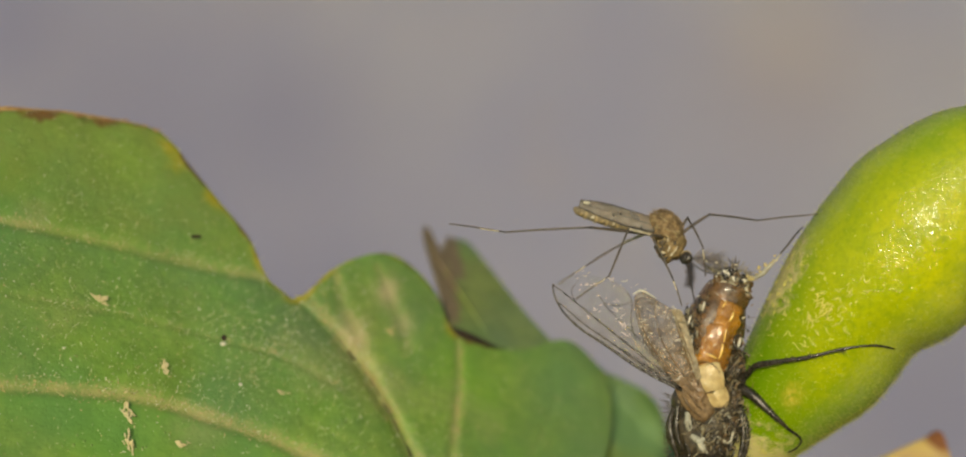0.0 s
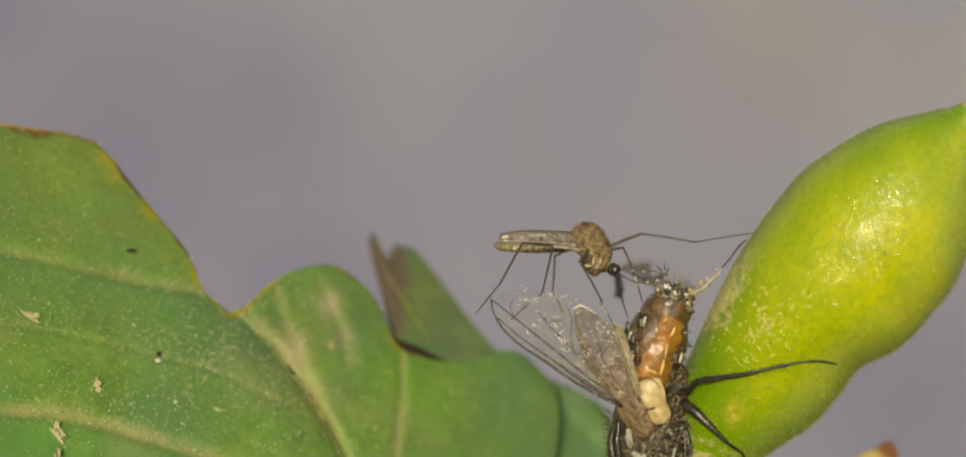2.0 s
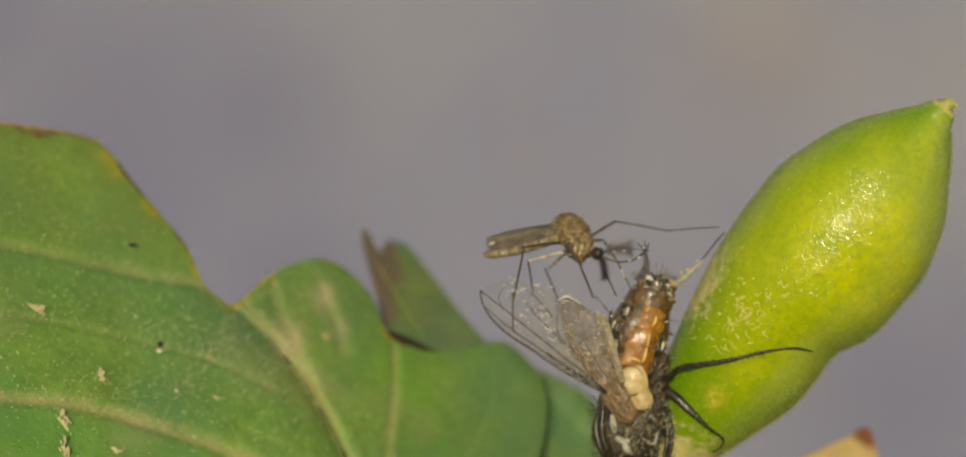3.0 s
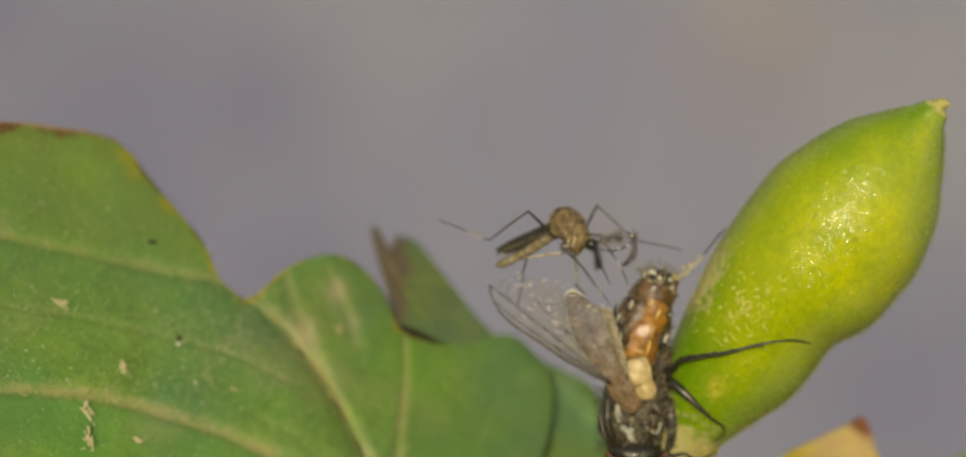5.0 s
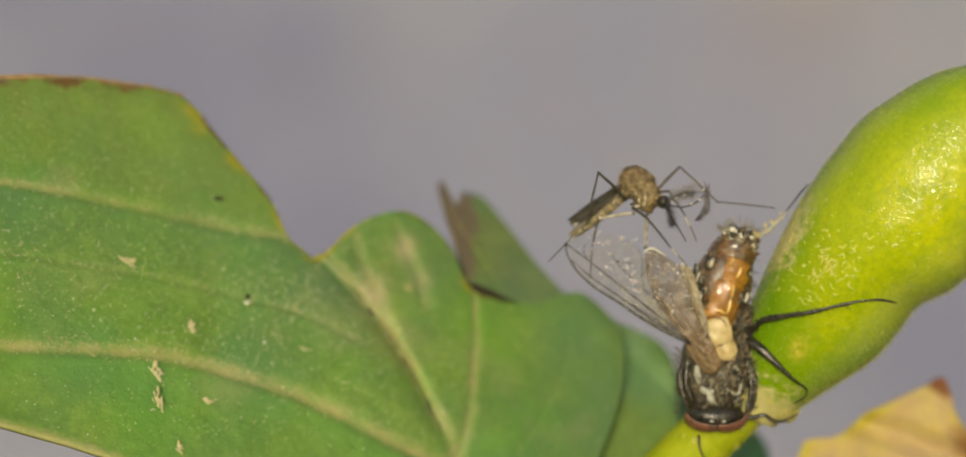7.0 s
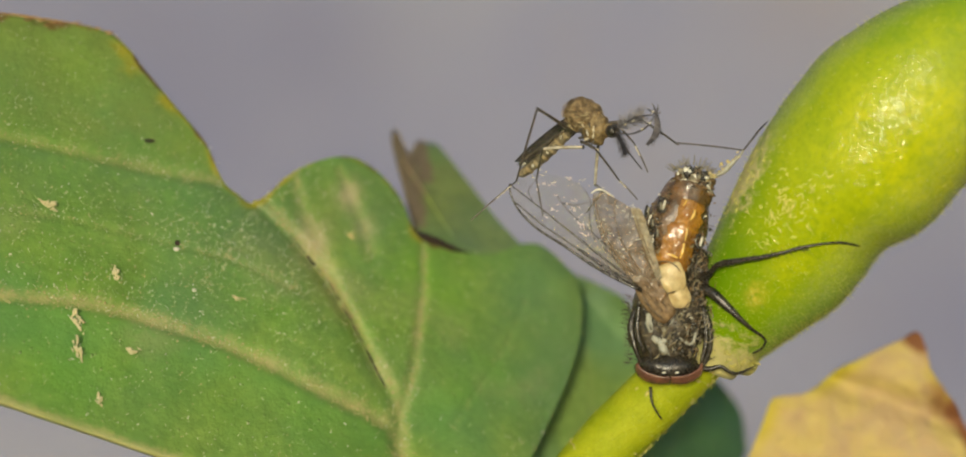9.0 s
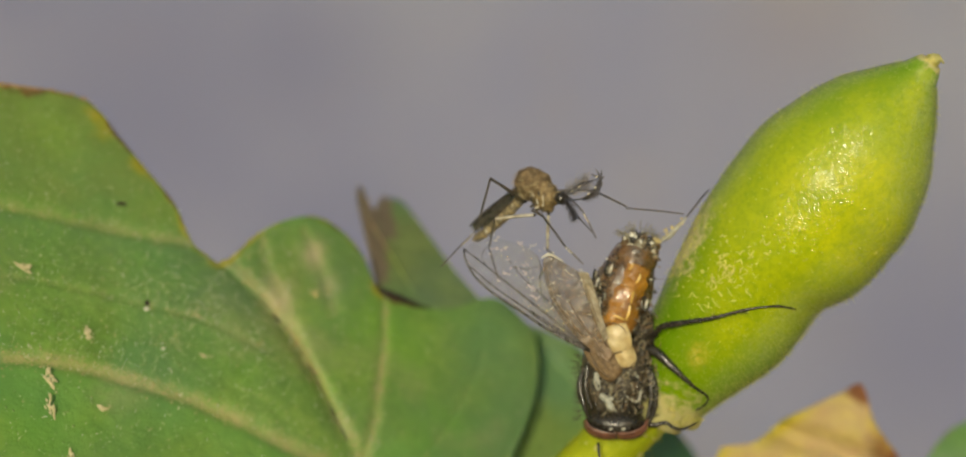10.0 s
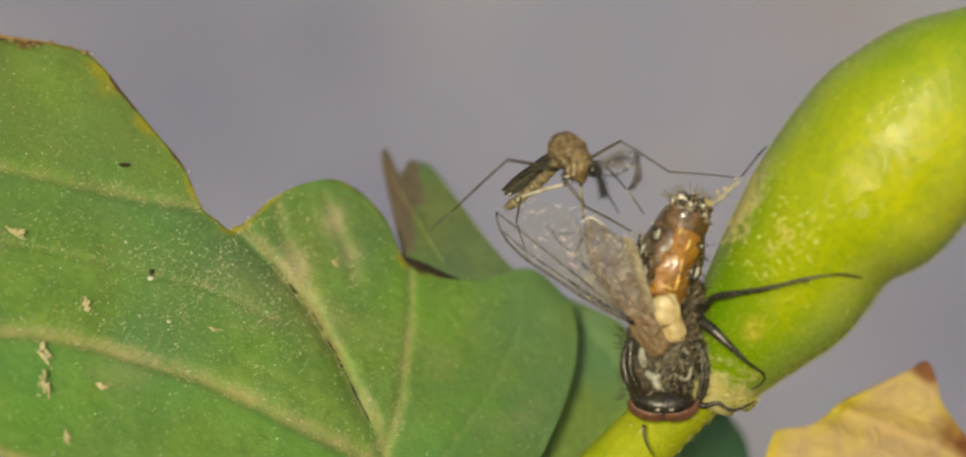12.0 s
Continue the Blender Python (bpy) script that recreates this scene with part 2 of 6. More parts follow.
BELLY = plain_material("brown_amber", (0.17, 0.085, 0.024), (0.036, 0.022, 0.010), 0.28, 0.3, 0.6, 0.05, coat=0.7, ripple=0.14)
AMBER = plain_material("amber_plate", (0.43, 0.195, 0.017), (0.18, 0.075, 0.010), 0.50, 0.30, 0.40, 0.07, coat=0.8, ripple=0.22)
GOLD = plain_material("gold_gloss", (0.80, 0.56, 0.14), (0.66, 0.42, 0.08), 0.2, 0.15, 0.9, 0.01)
BROWN = plain_material("brown_plate", (0.060, 0.036, 0.016), (0.22, 0.14, 0.06), 0.16, 0.35, 0.5, 0.04, coat=0.3, ripple=0.1)
CREAM = plain_material("cream_lobe", (0.58, 0.47, 0.23), (0.42, 0.30, 0.12), 0.3, 0.45, 0.4, 0.02, coat=0.25, ripple=0.2)
TAN_WING = plain_material("wing_root", (0.13, 0.08, 0.036), (0.28, 0.19, 0.095), 0.14, 0.4, 0.4, 0.05)
EYE = plain_material("red_eye", (0.19, 0.080, 0.045), (0.085, 0.038, 0.022), 0.3, 0.2, 0.6, 0.015, 0, 0.03, coat=0.35, ripple=0.1)
GNAT_FUR = plain_material("furred_thorax", (0.33, 0.235, 0.120), (0.080, 0.052, 0.026), 0.17, 0.6, 0.3, 0.08)
GNAT_BAND = plain_material("banded_belly", (0.25, 0.205, 0.125), (0.11, 0.088, 0.052), 0.2, 0.55, 0.3, 0.04)
GNAT_DARK = plain_material("dark_scale", (0.020, 0.017, 0.016), (0.050, 0.045, 0.042), 0.15, 0.45, 0.4, 0.02)
GNAT_LEG = plain_material("leg_scale", (0.045, 0.036, 0.028), (0.10, 0.08, 0.06), 0.3, 0.4, 0.45, 0.01, coat=0.4, ripple=0.1)
GNAT_PALE = plain_material("pale_scale", (0.58, 0.54, 0.42), (0.44, 0.38, 0.26), 0.3, 0.35, 0.5, 0.01)
PLUME_PALE = plain_material("pale_plume", (0.17, 0.16, 0.17), (0.30, 0.28, 0.29), 0.2, 0.5, 0.4, 0.01)
GNAT_BREAST = plain_material("golden_breast", (0.32, 0.23, 0.10), (0.065, 0.042, 0.020), 0.16, 0.5, 0.4, 0.06)
PLUME = plain_material("plume", (0.045, 0.043, 0.050), (0.13, 0.12, 0.135), 0.2, 0.5, 0.4, 0.01)


def film_material(name, tint, solid, cloudy, film=0.0):
    """A clear, faintly grey insect wing: thin glassy film over a little wrinkled membrane."""
    m = Mat(name, 0.22, 0.9)
    c = m.mix(m.ramp(m.noise(0.4, 4), 0.35, 0.65), tint, tuple(x * 0.6 for x in tint))
    c = m.mix(m.attr("root"), c, (0.22, 0.14, 0.07))
    m.colour(c)
    m.set("Alpha", m.math("ADD", m.ramp(m.noise(0.5, 4, 0.6, 0.5), 0.35, 0.7, solid, cloudy), m.math("MULTIPLY", m.attr("root"), 0.5)))
    m.b.inputs["Thin Film Thickness"].default_value = film
    m.bump(m.noise(0.16, 3, 0.6, 0.8), 0.10, 0.9)
    return m.m


WING_CLEAR = film_material("clear_wing", (0.30, 0.25, 0.19), 0.02, 0.10, 420)
WING_GREY = film_material("folded_wing", (0.215, 0.168, 0.108), 0.32, 0.75)
WING_GNAT = film_material("dusky_wing", (0.205, 0.176, 0.138), 0.74, 0.92)


def wall_material():
    m = Mat("weathered_render", 0.9, 0.15)
    c = m.mix(m.ramp(m.noise(70, 3, 0.5, 0.3), 0.32, 0.68), (0.196, 0.208, 0.308), (0.240, 0.249, 0.318))
    c = m.mix(m.ramp(m.noise(38, 2, 0.5), 0.55, 0.75, 0, 0.25), c, (0.232, 0.210, 0.212))
    c = m.mix(m.math("MULTIPLY", m.attr("cool"), 0.8), c, (0.142, 0.152, 0.255))
    c = m.mix(m.math("MULTIPLY", m.attr("warm"), 0.4), c, (0.250, 0.215, 0.205))
    c = m.mix(m.ramp(m.noise(2.5, 4), 0.3, 0.75, 0, 0.25), c, (0.17, 0.16, 0.17))
    m.colour(c)
    m.bump(m.noise(3, 4, 0.6), 1.0, 0.5)
    return m.m


def soil_material():
    m = Mat("ground_soil", 0.95, 0.1)
    c = m.mix(m.ramp(m.noise(60, 4), 0.35, 0.65), (0.16, 0.13, 0.10), (0.25, 0.21, 0.17))
    c = m.mix(m.ramp(m.noise(6, 4), 0.4, 0.7, 0, 0.5), c, (0.10, 0.08, 0.06))
    m.colour(c)
    m.bump(m.noise(8, 5, 0.6), 6, 0.7)
    return m.m


# ---- mesh tools (plan millimetres) ----
def spline(pts, n):
    """A smooth curve through the points, as n even steps."""
    p = np.array(pts, float)
    p = np.vstack([2 * p[0] - p[1], p, 2 * p[-1] - p[-2]])
    out = []
    for k in range(1, len(p) - 2):
        a, b, c, d = p[k - 1 : k + 3]
        for u in np.linspace(0, 1, 24, endpoint=False):
            out.append(0.5 * (2 * b + (c - a) * u + (2 * a - 5 * b + 4 * c - d) * u**2 + (3 * b - a - 3 * c + d) * u**3))
    out = np.array(out + [p[-2]])
    s = np.r_[0, np.cumsum(np.linalg.norm(np.diff(out, axis=0), axis=1))]
    return np.stack([np.interp(np.linspace(0, s[-1], n), s, out[:, k]) for k in range(p.shape[1])], 1)


def tube(pts, radii, n=16, seg=8, flat=1.0):
    """A tapered tube along a curve; its radii are spread evenly over its length."""
    c = spline(pts, n)
    r = np.interp(np.linspace(0, 1, n), np.linspace(0, 1, len(radii)), radii)
    t = np.gradient(c, axis=0)
    t /= np.linalg.norm(t, axis=1, keepdims=True) + 1e-12
    up = np.array([0, 1, 0.0]) if abs(t[0][1]) < 0.9 else np.array([1, 0, 0.0])
    verts, faces = [], []
    for k in range(n):
        a = np.cross(t[k], up)
        a /= np.linalg.norm(a) + 1e-12
        b = np.cross(a, t[k])
        up = b
        for j in range(seg):
            w = 2 * math.pi * j / seg
            verts.append(c[k] + r[k] * (a * math.cos(w) + flat * b * math.sin(w)))
    for k in range(n - 1):
        for j in range(seg):
            i = (j + 1) % seg
            faces.append((k * seg + j, k * seg + i, (k + 1) * seg + i, (k + 1) * seg + j))
    faces.append(tuple(range(seg - 1, -1, -1)))
    faces.append(tuple((n - 1) * seg + j for j in range(seg)))
    return verts, faces


def blob(c, ax, ay, az, rough=0.0, size=0.5, nu=20, nv=14, seed=0.0):
    """An ellipsoid with three half-axes given as vectors, roughened by noise."""
    c, A = np.array(c, float), np.array([ax, ay, az], float)
    verts, faces = [], []
    for i in range(nv + 1):
        th = math.pi * i / nv
        for j in range(nu):
            ph = 2 * math.pi * j / nu
            d = np.array([math.sin(th) * math.cos(ph), math.sin(th) * math.sin(ph), math.cos(th)])
            k = 1.0
            if rough:
                k += rough * noise.noise(Vector(d / size) + Vector((seed, 0, 0)))
            verts.append(c + (d * k) @ A)
    for i in range(nv):
        for j in range(nu):
            q = (j + 1) % nu
            faces.append((i * nu + j, (i + 1) * nu + j, (i + 1) * nu + q, i * nu + q))
    return verts, faces


def slab(front, thick):
    """A sheet given as a grid (n, m, 3) of its front side, made into a solid of that thickness."""
    n, m, _ = front.shape
    du, dv = np.gradient(front, axis=0), np.gradient(front, axis=1)
    nr = np.cross(du, dv)
    nr /= np.linalg.norm(nr, axis=2, keepdims=True) + 1e-12
    if nr[..., 1].mean() < 0:
        nr = -nr
    verts = np.concatenate([front.reshape(-1, 3), (front + nr * thick).reshape(-1, 3)])
    idx = np.arange(n * m).reshape(n, m)
    q = np.stack([idx[:-1, :-1], idx[1:, :-1], idx[1:, 1:], idx[:-1, 1:]], -1).reshape(-1, 4)
    back = q[:, ::-1] + n * m
    ring = np.concatenate([idx[0, :], idx[1:, -1], idx[-1, -2::-1], idx[-2:0:-1, 0]])
    nxt = np.roll(ring, -1)
    side = np.stack([ring, nxt, nxt + n * m, ring + n * m], -1)
    return verts, np.concatenate([q, back, side])


def merge(*pieces):
    verts, faces = [], []
    for v, f in pieces:
        k = len(verts)
        verts += [tuple(p) for p in v]
        faces += [tuple(int(i) + k for i in q) for q in f]
    return verts, faces


def thing(name, at, label, category, group="", kind=""):
    ob = new(name)
    ob.empty_display_size = 0.001
    ob.location = (at[0] * MM, at[1] * MM, at[2] * MM + LIFT)
    ob["plan"] = [float(v) for v in at]
    return tagged(ob, label, category, group, kind)


def part(name, shape, material, parent, label="", attrs=None, smooth=True, kind="", at=None):
    """One mesh under a thing or a part. at: the plan place of the parent's origin (all parts keep it)."""
    verts, faces = shape
    at = np.array(at if at is not None else origin_of(parent), float)
    me = bpy.data.meshes.new(name)
    me.from_pydata(((np.array(verts, float) - at) * MM).tolist(), [], [list(map(int, f)) for f in faces])
    bm = bmesh.new()
    bm.from_mesh(me)
    bmesh.ops.recalc_face_normals(bm, faces=bm.faces)
    bm.to_mesh(me)
    bm.free()
    me.materials.append(material)
    if smooth:
        me.polygons.foreach_set("use_smooth", [True] * len(me.polygons))
    for key, values in (attrs or {}).items():
        a = me.attributes.new(key, "FLOAT", "POINT")
        a.data.foreach_set("value", np.asarray(values, np.float32))
    me.update()
    ob = new(name, me)
    ob.parent = parent
    return tagged(ob, label, "", "", kind)


def origin_of(ob):
    while "plan" not in ob:
        ob = ob.parent
    return list(ob["plan"])


def near_curve(p, curve):
    """Distance of plan points (n, 2) from a polyline (m, 2), and the place along it, 0 to 1."""
    best, where = np.full(len(p), 1e9), np.zeros(len(p))
    for k in range(len(curve) - 1):
        a, b = curve[k], curve[k + 1]
        d = b - a
        u = np.clip(((p - a) @ d) / (d @ d + 1e-12), 0, 1)
        r = np.linalg.norm(p - a - u[:, None] * d, axis=1)
        hit = r < best
        best[hit], where[hit] = r[hit], (k + u[hit]) / (len(curve) - 1)
    return best, where


def wavy(p, size, seed=0.0):
    return np.array([noise.noise(Vector((x / size + seed, z / size - seed, seed))) for x, z in p])


# ---- ground and wall ----
def structure():
    bm = bmesh.new()
    bmesh.ops.create_grid(bm, x_segments=60, y_segments=60, size=400)
    for v in bm.verts:
        v.co.z = 0.0
    me = bpy.data.meshes.new("ground")
    bm.to_mesh(me)
    bm.free()
    me.materials.append(soil_material())
    tagged(new("ground", me), "bare brown soil under the plant", "ground", "", "structure")
    # the wall: a thick slab whose face carries damp, bluish and brownish stains
    xs, zs = np.linspace(-2.5, 2.5, 500), np.linspace(0, 2.4, 240)
    verts = [(x, 0.52, z) for x in xs for z in zs] + [(x, 0.72, z) for x in (-2.5, 2.5) for z in (0, 2.4)]
    n = 240
    faces = [(i * n + j, (i + 1) * n + j, (i + 1) * n + j + 1, i * n + j + 1) for i in range(499) for j in range(n - 1)]
    o = 500 * n
    faces += [(o, o + 1, o + 3, o + 2), tuple(range(n)) + (o + 1, o), tuple(499 * n + j for j in range(n - 1, -1, -1)) + (o + 2, o + 3)]
    faces += [tuple(i * n + n - 1 for i in range(500)) + (o + 3, o + 1), tuple(i * n for i in range(499, -1, -1)) + (o, o + 2)]
    me = bpy.data.meshes.new("wall_north")
    me.from_pydata(verts, [], faces)
    rng = random.Random(6)
    damp = [(0.215, 0.20, 0.06), (-0.11, 0.295, 0.06), (-0.05, 0.245, 0.035), (0.14, 0.215, 0.055), (-0.062, 0.305, 0.032), (-0.145, 0.335, 0.035)]
    rust = [(0.100, 0.327, 0.026)]
    for k in range(60):
        (damp if k % 3 else rust).append((rng.uniform(-2.4, 2.4), rng.uniform(0.45, 2.3), rng.uniform(0.03, 0.09)))
    v = np.array(verts)
    for key, spots in (("cool", damp), ("warm", rust)):
        total = np.zeros(len(v))
        for x, z, w in spots:
            total = np.maximum(total, np.exp(-((v[:, 0] - x) ** 2 + (v[:, 2] - z) ** 2) / w**2))
        me.attributes.new(key, "FLOAT", "POINT").data.foreach_set("value", total.astype(np.float32))
    me.materials.append(wall_material())
    tagged(new("wall_north", me), "weathered grey rendered wall, out of focus", "wall", "", "structure")


structure()

# ---- plant ----
plant = thing("plant", (2.0, 5.0, -250.0), "green shrub with dusty leaves, stout stem and one pointed fruit", "plant")


def blade_depth(x, z):
    return 7.81 + 0.667 * x + 0.667 * z


RIBS = [
    # x, z along each rib, then its half width and strength
    (((-26, -2.2), (-19, -2.9), (-14.7, -3.3), (-13.1, -3.65), (-11.5, -4.2), (-9.9, -4.8), (-8.6, -5.45), (-6.9, -6.4), (-5.4, -7.3), (-4.9, -8.4)), 0.33, 1.0),
    (((-9.2, -0.45), (-7.72, -2.05), (-6.62, -3.8), (-5.8, -5.2), (-5.1, -6.6), (-4.9, -8.4)), 0.28, 0.9),
    (((-4.4, -1.7), (-4.35, -2.9), (-4.4, -4.0), (-4.6, -5.6), (-5.0, -7.4)), 0.22, 0.8),
    (((-26, 2.6), (-19, 1.9), (-15.4, 1.2), (-13.7, 0.8), (-12.2, 0.45), (-10.7, 0.2)), 0.28, 0.8),
    (((-8.4, 0.3), (-8.1, -0.7), (-7.5, -1.9), (-7.1, -2.9)), 0.28, 0.8),
    (((-26, 0.4), (-19, -0.2), (-15.1, -0.85), (-13.4, -1.25), (-11.6, -1.75), (-9.8, -2.3), (-7.9, -3.3)), 0.14, 0.45),
    (((-7.1, 0.7), (-6.5, -0.6), (-6.0, -2.0)), 0.22, 0.6),
    (((-1.0, -3.6), (-1.9, -5.4), (-3.4, -7.4)), 0.12, 0.35),
]
OUTLINE = ((-26, 3.0), (-22, 4.7), (-18, 5.38), (-16.3, 5.32), (-14.6, 5.12), (-13.75, 4.6), (-13.07, 3.77), (-12.1, 2.63), (-11.15, 1.49), (-10.56, 0.3), (-10.1, -0.12), (-9.53, -0.42),
           (-8.65, 0.47), (-7.8, 0.96), (-6.81, 1.13), (-5.95, 0.68), (-5.16, -0.21), (-4.55, -1.48), (-3.78, -1.84), (-2.9, -2.03), (-2.03, -2.08), (-1.2, -1.80), (-0.6, -1.78), (-0.1, -2.05), (0.4, -2.55),
           (0.8, -2.98), (0.91, -3.5), (0.93, -4.1), (0.84, -4.8), (0.64, -5.5), (0.36, -6.2), (0.0, -6.9), (-0.5, -7.8))
LOWER = ((-26, -1.2), (-20, -4.2), (-15.9, -5.8), (-14.4, -6.42), (-13.1, -6.95), (-11, -7.8), (-8.5, -8.7), (-6, -9.4), (-3.5, -9.6), (-1.2, -9.0))


BLADE = {}


def main_leaf():
    nu, nv = 420, 110
    top, low = spline(OUTLINE, nu), spline(LOWER, nu)
    v = np.linspace(0, 1, nv)
    g = top[:, None] * (1 - v[None, :, None]) + low[:, None] * v[None, :, None]
    p = g.reshape(-1, 2)
    y = blade_depth(p[:, 0], p[:, 1])
    vein, ridge = np.zeros(len(p)), np.zeros(len(p))
    for pts, width, force in RIBS:
        c = spline(pts, 60)
        d, u = near_curve(p, c)
        w = width * (0.75 + 0.5 * u)
        if pts[0][0] < -20:
            c = c[np.argsort(c[:, 0])]
            w = w * np.where(p[:, 1] < np.interp(p[:, 0], c[:, 0], c[:, 1]), 0.36, 1.1)
        vein = np.maximum(vein, force * np.exp(-((d / w) ** 2)) * (0.8 + 0.35 * wavy(p, 0.7, 3.1)))
        ridge += force * (0.16 * np.exp(-((d / (0.8 * w)) ** 2)) - 0.30 * (1 - np.exp(-((d / 1.7) ** 2))) * np.exp(-((d / 3.4) ** 2)))
    # the blade folds over itself along the crease that runs down from the notch
    crease = spline(((-9.5, -0.5), (-8.0, -2.0), (-6.75, -3.75), (-5.95, -5.2), (-5.2, -6.6)), 60)
    d, u = near_curve(p, crease)
    k = np.argmin(np.linalg.norm(p[:, None, :] - crease[None, ::6], axis=2), axis=1) * 6
    k = np.clip(k, 0, len(crease) - 2)
    tan = crease[k + 1] - crease[k]
    side = tan[:, 0] * (p - crease[k])[:, 1] - tan[:, 1] * (p - crease[k])[:, 0]
    sign = np.tanh(side / (np.linalg.norm(tan, axis=1) * 0.12 + 1e-9))
    fold = np.exp(-((d / 1.5) ** 2)) * np.sin(np.pi * np.clip(u * 0.9 + 0.1, 0, 1))
    valley = np.sin(np.pi * np.clip(u * 0.85 + 0.12, 0, 1))
    y = y + ridge - 0.25 * fold + valley * np.where(sign < 0, 0.75 * np.exp(-d / 0.55), 0.75 * np.exp(-d / 0.10))
    # darkened along the fold, where the blade shades itself
    fold_shade = valley * np.where(sign < 0, 0.45 * np.exp(-((d / 0.22) ** 2)), 0.9 * np.exp(-((d / 0.05) ** 2)))
    upper = spline(RIBS[3][0] + ((-9.8, -0.2),), 50)
    dust = np.clip((p[:, 1] - np.interp(p[:, 0], upper[:, 0], upper[:, 1])) / 1.2 + 0.2, 0, 1) * (p[:, 0] < -9.6) * 0.85 + 0.25 * np.clip(wavy(p, 4.0, 8.8) + 0.3, 0, 1) + 0.7 * np.exp(-(((p[:, 0] + 6.9) / 1.4) ** 2) - (((p[:, 1] + 0.6) / 1.3) ** 2)) * (p[:, 0] > -9.4)
    bloom = 0.9 * np.exp(-(((p[:, 0] + 6.0) / 0.9) ** 2) - (((p[:, 1] + 1.5) / 1.7) ** 2)) + 0.6 * np.exp(-(((p[:, 0] + 9.3) / 1.3) ** 2) - (((p[:, 1] + 1.6) / 0.8) ** 2)) + 0.5 * np.clip(wavy(p, 3.1, 12.4), 0, 1)
    under = np.interp(p[:, 0], upper[:, 0], upper[:, 1]) - p[:, 1]
    bloom = np.clip(bloom + 0.75 * np.clip(under / 0.15, 0, 1) * np.exp(-((np.maximum(under, 0) / 1.9) ** 2)) * np.clip((-7.6 - p[:, 0]) / 1.0, 0, 1) * np.clip(0.7 + 0.6 * wavy(p, 2.2, 41.0), 0, 1), 0, 1)
    # a deeper green band below each long rib
    under_rib = np.zeros(len(p))
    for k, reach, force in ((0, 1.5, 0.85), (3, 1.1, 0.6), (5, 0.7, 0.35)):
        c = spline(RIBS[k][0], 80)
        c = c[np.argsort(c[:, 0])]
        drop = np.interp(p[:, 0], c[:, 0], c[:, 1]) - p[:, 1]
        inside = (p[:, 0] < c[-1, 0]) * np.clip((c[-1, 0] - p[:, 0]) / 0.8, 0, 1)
        under_rib = np.maximum(under_rib, force * inside * np.clip((drop - 0.02) / 0.10, 0, 1) * np.exp(-((np.maximum(drop, 0) / reach) ** 2)))
    smudge = 1.1 * np.exp(-(((p[:, 0] + 6.75) / 0.35) ** 2) - (((p[:, 1] + 0.15) / 0.5) ** 2)) + 1.3 * np.exp(-(((p[:, 0] + 7.75) / 0.42) ** 2) - (((p[:, 1] + 1.55) / 0.6) ** 2)) + 0.6 * np.exp(-(((p[:, 0] + 6.2) / 0.3) ** 2) - (((p[:, 1] + 1.2) / 0.4) ** 2)) + 0.35 * np.clip(wavy(p, 1.8, 17.3) - 0.25, 0, 1) * 2
    pale = 0.7 * np.clip((p[:, 0] + 3.2) / 3.0, 0, 1) * np.clip(0.8 + 0.5 * wavy(p, 1.9, 51.0), 0, 1)
    y += 0.16 * wavy(p, 2.6, 1.7) + 0.05 * wavy(p, 0.8, 5.2)
    rim, along = near_curve(p, top)
    y += 0.14 * np.exp(-((rim / 0.4) ** 2))
    edge = np.exp(-((rim / (0.22 + 0.75 * np.exp(-(((along - 0.36) / 0.045) ** 2)))) ** 2)) * (p[:, 0] < -4.4) * 0.9
    brown = np.exp(-((rim / (0.12 + 0.30 * np.exp(-(((along - 0.24) / 0.06) ** 2)))) ** 2)) * (p[:, 0] < -4.3)
    patchy = np.clip(0.6 + 1.4 * wavy(p, 0.9, 21.0), 0.1, 1.2)
    edge, brown = edge * np.clip(0.75 + 1.0 * wavy(p, 1.4, 31.0), 0.25, 1.15), brown * patchy
    base, _ = near_curve(p, low)
    vein = np.maximum(vein, 1.1 * np.exp(-((base / 0.20) ** 2)) * np.clip((-9.0 - p[:, 0]) / 1.5, 0, 1))
    slit = np.exp(-((rim / 0.16) ** 2)) * np.clip(np.minimum(p[:, 0] + 4.8, -2.5 - p[:, 0]) * 3, 0, 1) * (p[:, 1] > -2.5)
    brown = np.maximum(brown, 0.6 * slit)
    front = np.stack([p[:, 0], y, p[:, 1]], 1).reshape(nu, nv, 3)
    two = lambda a: np.r_[a, a]
    BLADE["front"] = front
    leaf = part("leaf", slab(front, 0.16), LEAF, plant, "large dusty green leaf with tan veins and a browned margin", {"vein": two(vein), "edge": two(edge), "brown": two(brown), "dust": two(dust), "fold_shade": two(fold_shade), "bloom": two(bloom), "under_rib": two(under_rib), "smudge": two(smudge), "pale": two(pale)})
    part("petiole", tube(((-5.0, -0.2, -8.2), (-4.4, 0.2, -11), (-3.0, 1.0, -16), (-1.2, 2.0, -24)), (0.55, 0.6, 0.7), 20, 10), STEM, leaf)
    # a thin dark tube stands in for the shade inside the fold
    line = crease[4:-2]
    at = [front.reshape(-1, 3)[np.argmin(np.linalg.norm(p - q, axis=1))] for q in line[::3]]
